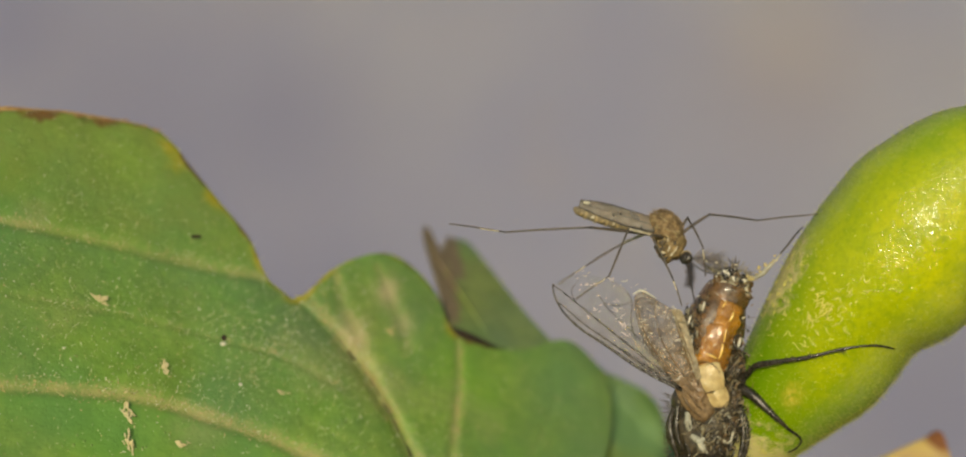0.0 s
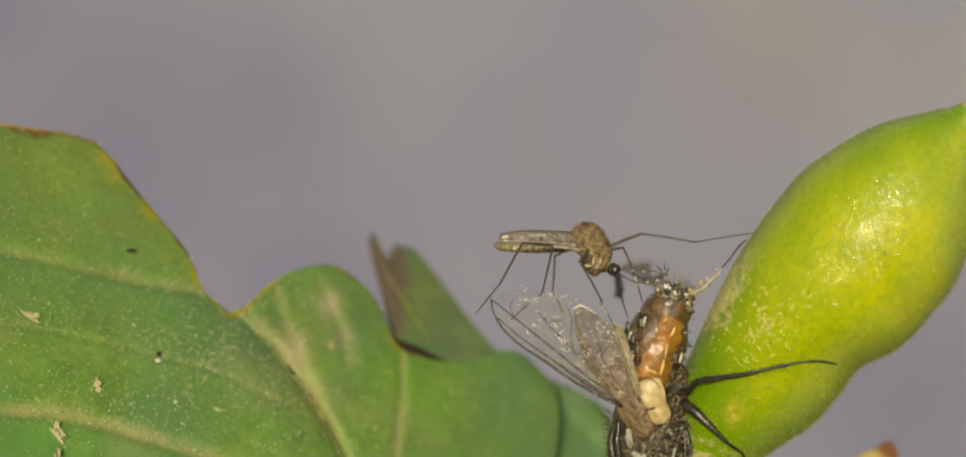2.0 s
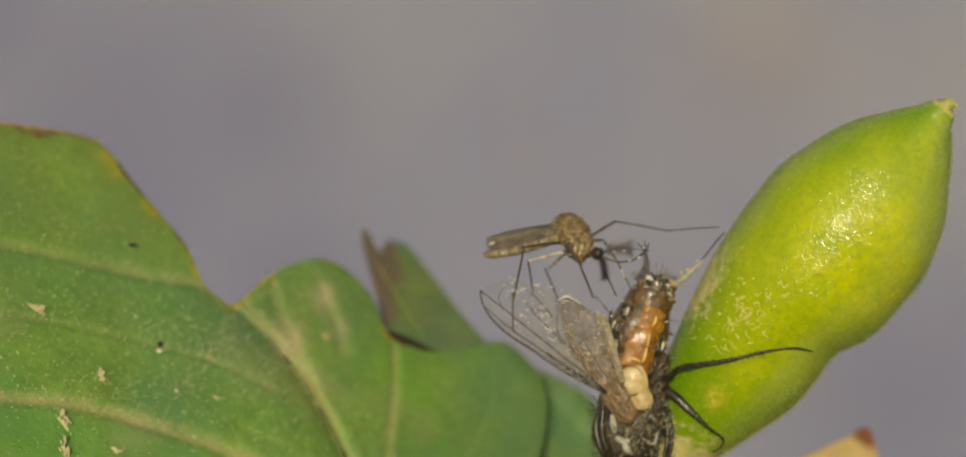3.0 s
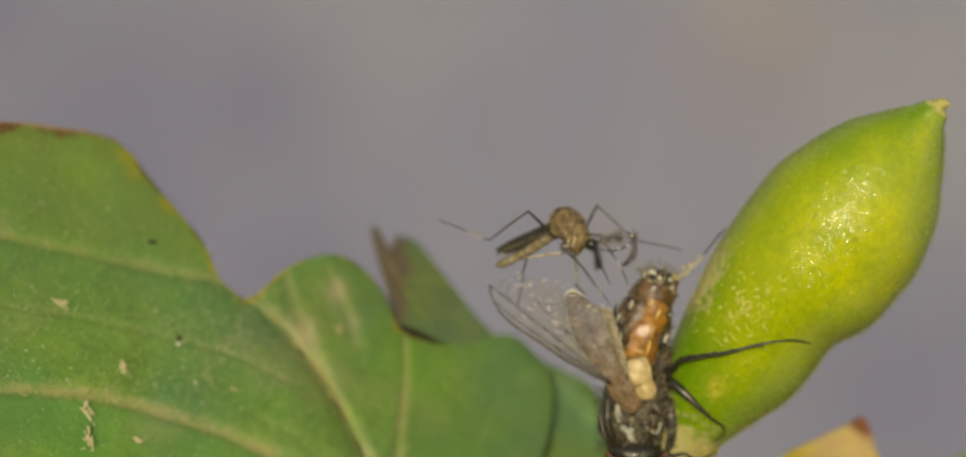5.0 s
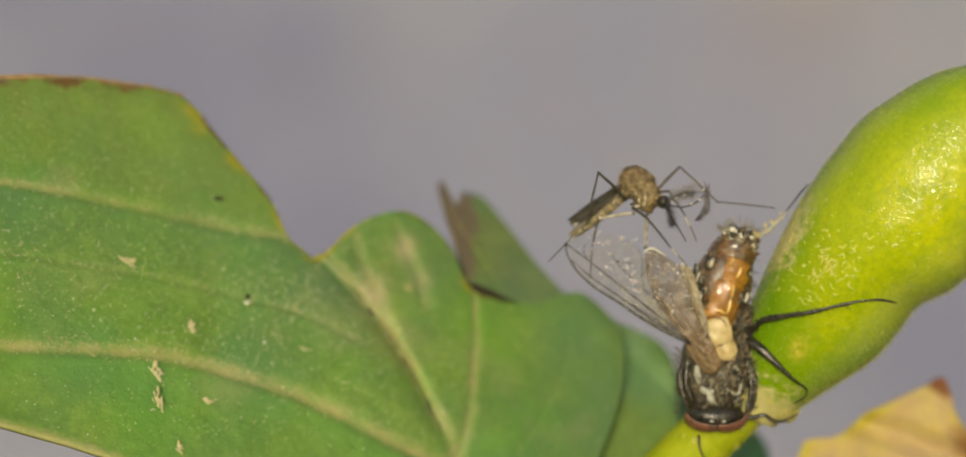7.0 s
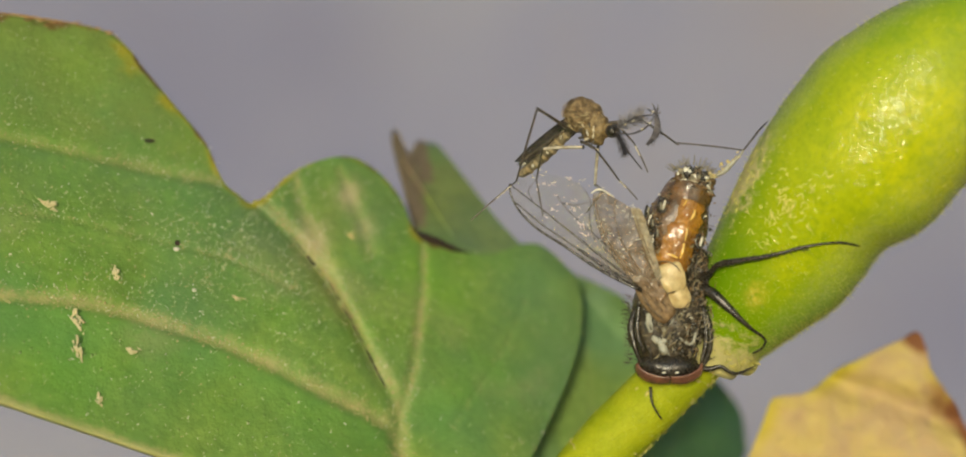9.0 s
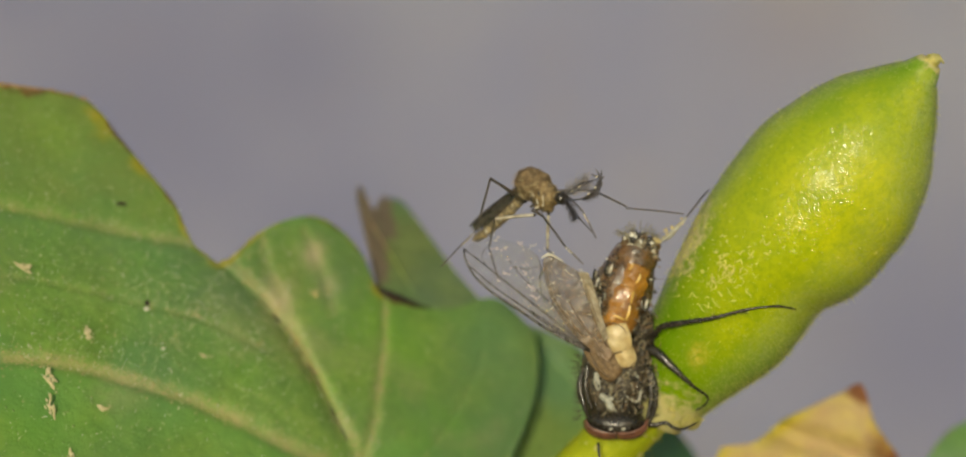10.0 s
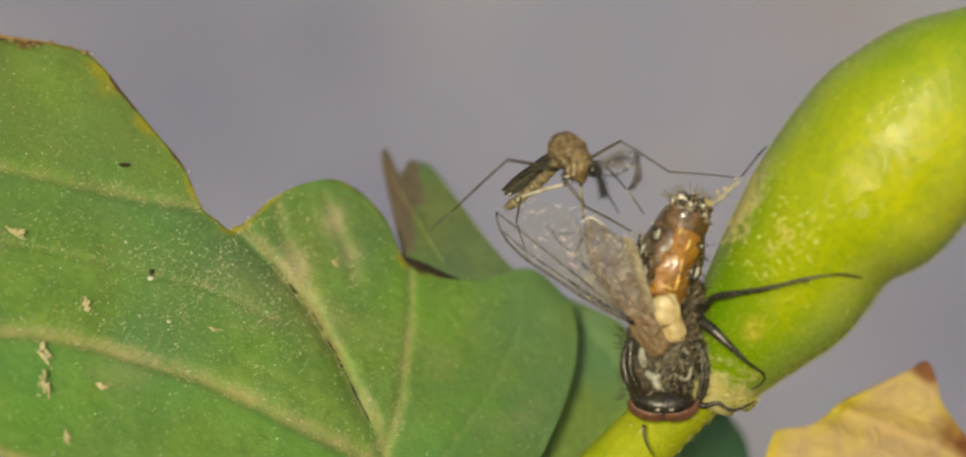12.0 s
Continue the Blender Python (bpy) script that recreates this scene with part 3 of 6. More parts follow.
    part("crease", tube([tuple(q + np.array((0.02, -0.02, 0))) for q in at], (0.01, 0.03, 0.05, 0.03, 0.06, 0.05, 0.06, 0.02), 80, 6, 0.5), BARK, leaf, "dark line standing in for the fold's shade")
    # short pale hairs, crumbs and flakes scattered over the blade, thicker on the ribs
    rng = random.Random(8)
    coat, crumbs, sparks = [], [], []
    weight = (0.30 + vein.reshape(nu, nv)) * (0.60 + np.clip(wavy(p, 1.5, 6.6), 0, 1).reshape(nu, nv) * 1.0)
    weight *= np.where(p[:, 0] > -4.3, 0.35, 1.0).reshape(nu, nv)
    dusty = np.interp(p[:, 0], upper[:, 0], upper[:, 1]) - p[:, 1]
    weight *= (0.45 + 1.3 * np.exp(-(((dusty - 1.8) / 2.2) ** 2)) * (p[:, 0] < -7.2)).reshape(nu, nv) * (1 - 0.75 * under_rib).reshape(nu, nv)
    weight[:, -4:], weight[:4] = 0, 0
    pick = np.random.RandomState(4).choice(nu * nv, 9500, p=(weight / weight.sum()).ravel())
    for k in pick:
        i, j = divmod(int(k), nv)
        c = front[i, j] + np.array((rng.gauss(0, 0.04), -0.015, rng.gauss(0, 0.04)))
        a = rng.uniform(0, 6.28)
        L = rng.uniform(0.011, 0.033) if rng.random() < 0.92 else rng.uniform(0.035, 0.11)
        d = np.array((math.cos(a), rng.uniform(-0.5, 0.2), math.sin(a))) * L
        o = np.array((-math.sin(a), 0, math.cos(a))) * rng.uniform(0.008, 0.023) * (0.45 if L > 0.034 else 1.0)
        q = o * rng.uniform(-2, 2) + np.array((0, -0.03, 0))
        shape = ([c - d - o, c - d + o, c + q - o, c + q + o, c + d, c + q + np.array((0, 0.03, 0))], [(0, 1, 3, 2), (2, 3, 4), (0, 2, 5), (1, 5, 3), (2, 4, 5), (3, 5, 4), (0, 5, 1)])
        (crumbs if rng.random() < 0.12 + 0.6 * vein[k] else sparks if rng.random() < 0.22 else coat).append(shape)
    # tan crumbs heaped along the two main ribs
    for pts, n, w in ((RIBS[0][0], 620, 0.15), (RIBS[1][0], 420, 0.12), (RIBS[2][0], 120, 0.08), (RIBS[3][0], 200, 0.10)):
        c = spline(pts, 200)
        for k in range(n):
            q = c[rng.randrange(200)] + np.array((rng.gauss(0, w * 0.5), rng.gauss(0, w)))
            i = int(np.argmin((front[:, :, 0] - q[0]) ** 2 + (front[:, :, 2] - q[1]) ** 2))
            if i // nv < 3 or i % nv > nv - 4 or rng.random() > 0.45 + 1.6 * noise.noise(Vector((q[0] * 0.9, q[1] * 0.9, 3.0))):
                continue
            at, L, a = front[i // nv, i % nv] + np.array((rng.gauss(0, 0.02), -0.01, rng.gauss(0, 0.02))), rng.uniform(0.02, 0.06), rng.uniform(0, 3.14)
            d, o = np.array((math.cos(a), 0, math.sin(a))) * L, np.array((-math.sin(a), 0, math.cos(a))) * L * rng.uniform(0.3, 0.6)
            crumbs.append(([at - d, at + o, at + d, at - o, at + np.array((0, -0.035, 0))], [(0, 1, 4), (1, 2, 4), (2, 3, 4), (3, 0, 4), (3, 2, 1, 0)]))
    for k in range(130):
        i, j = rng.randrange(60, 330), rng.randrange(8, nv - 6)
        c, a, L = front[i, j] + np.array((0, -0.012, 0)), rng.uniform(0, 3.14), rng.uniform(0.025, 0.06) * (1.0 if k % 6 else 1.6)
        if c[0] > -6 and k % 3:
            continue
        d, o = np.array((math.cos(a), 0, math.sin(a))) * L, np.array((-math.sin(a), 0, math.cos(a))) * L * rng.uniform(0.12, 0.45)
        sparks.append(([c - d, c + o * rng.uniform(0.5, 1.2), c + d * rng.uniform(0.6, 1.1), c - o, c + np.array((0, -0.03, 0))], [(0, 1, 4), (1, 2, 4), (2, 3, 4), (3, 0, 4), (3, 2, 1, 0)]))
    part("hair_coat", merge(*coat), LEAF_HAIR, leaf, "", kind="stuff", smooth=False)
    part("bright_dust", merge(*sparks), SPARK, leaf, "", kind="stuff", smooth=False)
    part("crumb_dust", merge(*crumbs), TAN_FLAKE, leaf, "", kind="stuff", smooth=False)
    return leaf


leaf = main_leaf()


def sheet_leaf(name, rim, base, depth, material, parent, label, thick=0.14, brown_at=None, veins=(), nu=120, nv=50, wave=0.2, yellow=0.0, rim_width=0.32):
    """A leaf blade between its rim and a line near its base; depth(x, z) tells how far off it lies."""
    top, low = spline(rim, nu), spline(base, nu)
    v = np.linspace(0, 1, nv)
    p = (top[:, None] * (1 - v[None, :, None]) + low[:, None] * v[None, :, None]).reshape(-1, 2)
    y = depth(p[:, 0], p[:, 1]) + wave * wavy(p, 1.6, 9.3) + 0.25 * wave * wavy(p, 0.5, 2.2)
    d, u = near_curve(p, top)
    vein = np.zeros(len(p))
    for pts, width, force in veins:
        q, _ = near_curve(p, spline(pts, 30))
        vein = np.maximum(vein, force * np.exp(-((q / width) ** 2)))
        y = y + 0.12 * force * np.exp(-((q / width) ** 2))
    brown = np.exp(-((d / 0.12) ** 2)) * 0.5 if brown_at is None else brown_at(p, d, u)
    edge = np.exp(-((d / rim_width) ** 2)) * yellow * (0.7 + 0.6 * wavy(p, 1.2, 3.3))
    two = lambda a: np.r_[a, a]
    front = np.stack([p[:, 0], y, p[:, 1]], 1).reshape(nu, nv, 3)
    return part(name, slab(front, thick), material, parent, label, {"vein": two(vein), "edge": two(edge), "brown": two(brown)})


def other_leaves():
    # the torn, curled lobe of the large leaf, behind it
    def lobe_depth(x, z):
        t = np.clip((z + 2.0) / 4.3, -0.6, 1.1)
        left = x - (-5.75 + (2.34 - z) * 0.28)
        return blade_depth(x, z) + 0.30 + 4.4 * np.clip(t, 0, 2) ** 1.15 - 0.5 * np.exp(-((left / 0.7) ** 2)) * np.clip(t - 0.15, 0, 1)

    def lobe_brown(p, d, u):
        c = p[:, 0] + 0.28 * p[:, 1]  # across the roll
        high = np.clip(p[:, 1] + 1.6, 0, 1)
        streak = 1.25 * np.exp(-(((c + 5.0) / 0.30) ** 2)) + 1.2 * np.exp(-(((c + 4.25) / 0.26) ** 2)) * np.clip(p[:, 1] + 0.2, 0, 1) + 0.35 * np.exp(-(((c + 4.6) / 0.2) ** 2))
        low = 0.22 * np.exp(-(((p[:, 1] + 1.1) / 0.9) ** 2)) * np.clip((-2.2 - p[:, 0]), 0, 1)
        return streak * high + low + 0.2 * wavy(p, 0.5, 7.7)

    sheet_leaf("curled_lobe", ((-4.3, -2.6), (-4.65, -1.4), (-5.15, 0.2), (-5.62, 1.7), (-5.72, 2.34), (-5.5, 1.9), (-5.32, 1.15), (-5.14, 1.05), (-4.95, 1.7), (-4.75, 1.98), (-4.5, 1.85), (-4.1, 1.78), (-3.15, 0.63), (-2.1, -0.75), (-1.2, -1.75), (-0.5, -2.45)),
               ((-4.0, -2.9), (-3.6, -2.9), (-3.2, -2.9), (-2.8, -2.9), (-2.4, -2.95), (-2.0, -3.0), (-0.8, -3.0)), lobe_depth, LOBE, leaf, "torn lobe with a brown, dried, rolled edge",
               brown_at=lobe_brown, wave=0.12)
    part("dry_edge", tube([(x, blade_depth(x, z) - 0.16, z) for x, z in ((-4.95, -0.8), (-4.74, -1.28), (-4.45, -1.50), (-3.9, -1.74), (-3.4, -1.94), (-2.95, -2.06), (-2.6, -2.08))], (0.02, 0.06, 0.16, 0.17, 0.13, 0.05, 0.01), 40, 8, 0.8), BARK, leaf, "dark dried tear edge")
    # the pale leaf behind the large one
    back = sheet_leaf("leaf", ((-3.0, -4.2), (-1.2, -2.9), (0.3, -2.85), (0.95, -2.97), (1.7, -3.30), (2.4, -3.65), (3.0, -4.3), (3.3, -5.4), (3.2, -7.0), (2.8, -9.0)),
               ((-3.4, -8), (-2.4, -10), (-1.0, -11.2), (0.4, -11.8), (1.6, -11.6), (2.4, -10.6)), lambda x, z: np.minimum(blade_depth(x, z) + 3.4, 9.4), LEAF_PALE, plant, "pale green leaf behind the large one, out of focus",
               veins=((((1.2, -11.5), (1.3, -7), (1.0, -3.6)), 0.12, 0.4),), yellow=0.35)
    part("petiole", tube(((0.8, 7.0, -11.5), (0.6, 6.4, -16), (0.4, 4.6, -26)), (0.5, 0.55, 0.6), 14, 8), STEM, back)
    # the leaf behind the stem, its shadow put into the dark colour
    deep = sheet_leaf("leaf", ((1.2, -6.8), (2.0, -5.6), (3.0, -5.2), (4.0, -5.4), (5.2, -6.1), (6.1, -6.75), (6.9, -7.55), (7.6, -8.6), (7.8, -10)),
               ((1.0, -9.5), (1.8, -11), (3.2, -12), (4.8, -12), (6.2, -11.4), (7.3, -10.8)), lambda x, z: 9.9 + 1.2 * np.maximum(0, x - 3.4), LEAF_SHADED, plant, "leaf behind the stem, coloured dark as in shadow, with yellowed margin",
               veins=((((3.4, -11.8), (4.8, -9), (5.9, -7.2)), 0.12, 0.3),), yellow=0.55)
    part("petiole", tube(((3.4, 10.2, -11.9), (3.0, 9.0, -17), (1.6, 6.0, -27)), (0.5, 0.55, 0.6), 14, 8), STEM, deep)
    # the withered leaf

    def dry_brown(p, d, u):
        tip = np.exp(-(np.linalg.norm(p - np.array((12.3, -4.9)), axis=1) / 0.62) ** 2)
        side = np.exp(-((d / 0.55) ** 2)) * (u > 0.66) * np.clip((u - 0.6) * 5, 0, 1)
        patch = 0.75 * np.exp(-(np.linalg.norm((p - np.array((13.0, -6.9))) * np.array((1.2, 1.0)), axis=1) / 0.9) ** 2)
        return np.maximum.reduce([1.2 * tip, 0.9 * side, patch]) + 0.25 * wavy(p, 0.6, 4.4)

    dry = sheet_leaf("leaf", ((6.2, -9.6), (6.85, -8.1), (7.25, -7.1), (7.5, -6.95), (8.4, -6.82), (9.1, -6.45), (9.9, -5.92), (10.8, -5.45), (11.65, -5.08), (12.22, -4.78), (12.5, -5.3), (12.68, -6.1), (13.1, -6.75), (13.6, -7.55), (14.2, -8.7), (14.0, -10)),
               ((6.8, -10.2), (8.4, -11), (10.2, -11.4), (11.8, -11.2), (13.4, -10.5)), lambda x, z: 5.3 + 0.10 * np.sin(x * 1.3) + 0.5 * np.exp(-(((z + 7.0 + 0.35 * (x - 11)) / 0.5) ** 2)) + 0.10 * (z + 6), DRY, plant, "withered yellow and brown leaf, curled and dry",
               brown_at=dry_brown, wave=0.16, yellow=0.75, rim_width=0.7)
    part("petiole", tube(((10.2, 6.2, -11.3), (8.5, 6.4, -15), (4.5, 5.8, -23), (1.8, 5.2, -32)), (0.35, 0.4, 0.5), 16, 8), CORK, dry)
    # the green leaf at the far side
    far = sheet_leaf("leaf", ((15.0, -10), (15.35, -8.6), (15.7, -7.7), (16.3, -6.9), (17.2, -6.45), (18.3, -6.35), (19.8, -6.7), (21.2, -7.8), (22, -9.5)),
               ((15.6, -10.8), (17, -11.7), (18.5, -12), (20, -11.7), (21.6, -10.6)), lambda x, z: 9.2 + 0.06 * (x - 18) ** 2, LEAF_BACK, plant, "rounded green leaf beyond the withered one", veins=((((18.5, -12), (18.3, -9), (18.1, -6.8)), 0.12, 0.5),), yellow=0.3)
    part("petiole", tube(((18.5, 9.4, -11.8), (14, 9, -17), (7, 7, -27), (2.0, 5.4, -38)), (0.4, 0.45, 0.5), 16, 8), STEM, far)


other_leaves()


STEM_TOP = ((4.85, -1.7, -4.15), (3.95, -1.55, -5.1), (2.95, -1.45, -6.13), (2.11, -1.35, -7.0), (0.7, -1.15, -8.5))


def stem_and_fruit():
    stem = part("stem", tube((*STEM_TOP, (-0.5, -0.4, -11.2), (-1.0, 1.2, -18), (0.0, 3.5, -40), (1.4, 5.0, -110), (2.0, 5.0, -250)),
                             (0.95, 0.95, 1.05, 1.2, 1.3, 1.5, 1.8, 2.2, 2.6, 3.0), 160, 20), STEM, plant, "stout yellow-green stem")
    sr = random.Random(31)
    tufts = []
    line = spline(STEM_TOP, 60)
    for k in range(1100):
        i = sr.randrange(58)
        d = line[i + 1] - line[i]
        d /= np.linalg.norm(d)
        a = np.cross((0, 1, 0), d)
        w = sr.uniform(0, 6.28)
        n = a * math.cos(w) + np.cross(d, a) * math.sin(w)
        q = line[i] + n * 0.94
        e = q + n * sr.uniform(0.05, 0.15) + d * sr.gauss(0, 0.04)
        o = np.cross(n, d) * 0.014
        tufts.append(([q - o, q + o, e, q - d * 0.012], [(0, 1, 2), (1, 3, 2), (3, 0, 2)]))
    part("fuzz", merge(*tufts), FUZZ, stem, "", kind="stuff", smooth=False)
    crust = []
    for k in range(190):
        i = sr.randrange(58)
        d = line[i + 1] - line[i]
        d /= np.linalg.norm(d)
        a = np.cross((0, 1, 0), d)
        w = sr.gauss(math.pi if k % 3 else 0.0, 0.55)
        n = a * math.cos(w) + np.cross(d, a) * math.sin(w)
        q = line[i] + n * 0.92
        L, h = sr.uniform(0.04, 0.13), sr.uniform(0.02, 0.06)
        e = d * math.cos(k) + np.cross(n, d) * math.sin(k)
        crust.append(blob(q, e * L, n * h, np.cross(e, n) * h, 0.6, 0.5, 7, 5, k))
    part("crust", merge(*crust), CORK, stem, "pale corky crust along the stem", kind="stuff")
    # scaly collar between stem and fruit
    rng = random.Random(5)
    bits = []
    bits.append(blob((4.85, -2.0, -4.45), (1.00, 0, -0.66), (0, 1.15, 0), (0.40, 0, 0.98), 0.16, 0.35, 40, 28, 2.0))
    for k in range(130):
        w, u = rng.uniform(-1.6, 1.3), rng.uniform(-0.8, 0.8)
        d = np.array((1.00, 0, -0.66)) * math.sin(w) * math.cos(u) + np.array((0, -1.15, 0)) * math.cos(w) * math.cos(u) + np.array((0.40, 0, 0.98)) * math.sin(u)
        q = np.array((4.85, -2.0, -4.45)) + d * 1.0
        L = rng.uniform(0.04, 0.12)
        a = rng.uniform(0, 3.14)
        bits.append(blob(q, (L * math.cos(a), 0, L * math.sin(a)), (0, 0.04, 0), (-0.03 * math.sin(a), 0, 0.03 * math.cos(a)), 0.5, 0.6, 7, 5, k))
    part("collar", merge(*bits), CORK, stem, "rough tan corky collar")
    # fruit: rings along a gently bent axis
    axis = spline(((4.32, -1.9, -5.35), (4.72, -2.08, -4.55), (5.6, -2.46, -3.13), (6.71, -2.98, -1.51), (7.62, -3.38, -0.25), (8.56, -3.73, 0.87), (9.61, -4.17, 2.31), (10.65, -4.61, 3.69), (11.24, -4.88, 4.41), (11.73, -5.15, 5.03), (12.12, -5.4, 5.51)), 90)
    rad = np.interp(np.linspace(0, 1, 90), (0, 0.06, 0.175, 0.325, 0.44, 0.545, 0.68, 0.81, 0.885, 0.95, 0.985, 1.0), (0.75, 1.15, 1.75, 2.2, 2.5, 2.74, 2.72, 2.12, 1.5, 0.80, 0.42, 0.12))
    rad = np.convolve(np.r_[rad[:3], rad, rad[-3:]], np.ones(7) / 7, "valid")
    t = np.gradient(axis, axis=0)
    t /= np.linalg.norm(t, axis=1, keepdims=True)
    seg = 96
    verts, green, scurf, cork, spot, felt = [], [], [], [], [], []
    for k in range(90):
        a = np.cross((0, 1, 0), t[k])  # across, to the lower side
        a /= np.linalg.norm(a)
        b = np.cross(t[k], a)  # away
        s = k / 89
        for j in range(seg):
            w = 2 * math.pi * j / seg
            d = a * math.cos(w) + 0.93 * b * math.sin(w)
            low = math.cos(w)
            r = rad[k] * (1 + 0.012 * noise.noise(Vector(d * 1.6 + axis[k] * 0.5)))
            # a blunt shoulder across the lower side
            up, down = max(0.0, -low), max(0.0, low)
            r *= 1 + down * (0.075 * math.exp(-(((s - 0.26) / 0.07) ** 2)) - 0.09 * math.exp(-(((s - 0.43) / 0.06) ** 2)) + 0.05 * math.exp(-(((s - 0.76) / 0.13) ** 2)))
            verts.append(axis[k] + d * r)
            # greener tip and neck, plus light's fall-off towards the rims put in as colour
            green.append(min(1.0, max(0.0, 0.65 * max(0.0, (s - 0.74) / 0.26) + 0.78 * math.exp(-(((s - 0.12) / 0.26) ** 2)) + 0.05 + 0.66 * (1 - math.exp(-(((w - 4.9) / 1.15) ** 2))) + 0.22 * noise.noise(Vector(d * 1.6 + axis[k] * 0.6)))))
            scurf.append(0.30 * math.exp(-(((s - 0.26) / 0.17) ** 2)) * math.exp(-(((low + 0.62) / 0.45) ** 2)) + 0.6 * math.exp(-(((s - 0.64) / 0.12) ** 2)) * math.exp(-(((low - 0.2) / 0.4) ** 2)) + 0.10)
            cork.append(min(1.0, max(0.0, 1 - s / 0.10) + 0.6 * math.exp(-((s / 0.13) ** 2)) + max(0.0, (s - 0.986) / 0.014) + 1.15 * math.exp(-(((s - 0.38) / 0.085) ** 2)) * max(0.0, -low - 0.70) / 0.30))
            felt.append(min(0.9, 0.95 * max(0.0, (low - 0.28) / 0.72) ** 0.7 * (0.55 + 0.45 * math.exp(-(((s - 0.36) / 0.16) ** 2))) + 0.65 * max(0.0, (-low - 0.78) / 0.22) + 0.5 * max(0.0, (s - 0.62) / 0.38) * (0.4 + 0.6 * max(0.0, low + 0.4))))
            q = verts[-1]
            spot.append(0.85 * math.exp(-(((q[0] - 5.40) / 0.22) ** 2) - (((q[2] + 3.16) / 0.34) ** 2)) * (w > math.pi))
    faces = []
    for k in range(89):
        for j in range(seg):
            i = (j + 1) % seg
            faces.append((k * seg + j, k * seg + i, (k + 1) * seg + i, (k + 1) * seg + j))
    faces.append(tuple(range(seg - 1, -1, -1)))
    faces.append(tuple(89 * seg + j for j in range(seg)))
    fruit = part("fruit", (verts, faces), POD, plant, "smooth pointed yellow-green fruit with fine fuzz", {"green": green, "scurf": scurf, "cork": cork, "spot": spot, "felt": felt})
    V3 = np.array(verts).reshape(90, seg, 3)
    # dried point
    e = axis[-1]
    part("dried_tip", merge(blob(e + t[-1] * 0.05, (0.30, 0, 0.06), (0, 0.26, 0), (-0.05, 0, 0.20), 0.4, 0.5, 12, 8), tube((e, e + t[-1] * 0.2 + np.array((0.1, 0, -0.02)), e + t[-1] * 0.2 + np.array((0.26, 0, -0.2))), (0.08, 0.05, 0.02), 6, 6)), CORK, fruit, "dry tan tip")
    # short pale hairs and curled flecks
    hairs, flecks = [], []
    for k in range(9800):
        i, j = (rng.randrange(4, 86) if k < 5600 or k >= 7400 else rng.randrange(3, 40)), (int(rng.gauss(80, 12)) % seg if 5600 < k < 7400 else int(rng.gauss(50, 5)) % seg if k < 8300 and k >= 7400 else int(rng.gauss(91, 7)) % seg if k >= 8300 else rng.randrange(seg) if k < 300 else int(rng.gauss(48, 7)) % seg if k < 900 else int(rng.gauss(2, 9)) % seg)
        u, v = rng.random(), rng.random()
        e = (j + 1) % seg
        p = (V3[i, j] * (1 - v) + V3[i, e] * v) * (1 - u) + (V3[i + 1, j] * (1 - v) + V3[i + 1, e] * v) * u
        n = p - axis[i]
        n /= np.linalg.norm(n)
        q = p + n * (rng.uniform(0.05, 0.12) if k % 4 else rng.uniform(0.12, 0.22)) * (1.0 if k < 5600 else 0.6) + np.array([rng.gauss(0, 0.03) for _ in range(3)])
        o = np.cross(n, t[i]) * 0.013
        hairs.append(([p - o, p + o, q, p - t[i] * 0.01], [(0, 1, 2), (1, 3, 2), (3, 0, 2)]))
    part("fuzz", merge(*hairs), FUZZ, fruit, "", kind="stuff", smooth=False)
    for k in range(190):
        if k < 62:
            i, j, L, r = int(min(80, max(6, rng.gauss(36.0, 3.6)))), int(rng.gauss(66.5, 2.6)) % seg, rng.uniform(0.10, 0.36), rng.uniform(0.012, 0.024)
        elif k < 120:
            i, j, L, r = int(min(80, max(6, rng.gauss(36, 5)))), int(rng.gauss(57, 4.0)) % seg, rng.uniform(0.05, 0.20), rng.uniform(0.009, 0.020)
        else:
            i, j, L, r = int(min(84, max(6, rng.gauss(46, 15)))), int(rng.gauss(72, 11)) % seg, rng.uniform(0.04, 0.15), rng.uniform(0.007, 0.014)
        p = V3[i, j]
        n = (p - axis[i]) / np.linalg.norm(p - axis[i])
        d = np.cross(n, np.array([rng.gauss(0, 1) for _ in range(3)]))
        d /= np.linalg.norm(d)
        o = np.cross(n, d)
        p = p + d * rng.uniform(-0.1, 0.1) + o * rng.uniform(-0.1, 0.1)
        flecks.append(tube([p + d * L * u + o * L * rng.uniform(-0.34, 0.34) + n * 0.008 for u in (-0.5, -0.25, 0.0, 0.25, 0.5)], (r * 0.4, r * rng.uniform(0.6, 1.2), r * rng.uniform(0.5, 1.3), r * 0.8, r * 0.3), 10, 5))
    part("scurf", merge(*flecks), SCURF, fruit, "", kind="stuff")
    return fruit


fruit = stem_and_fruit()


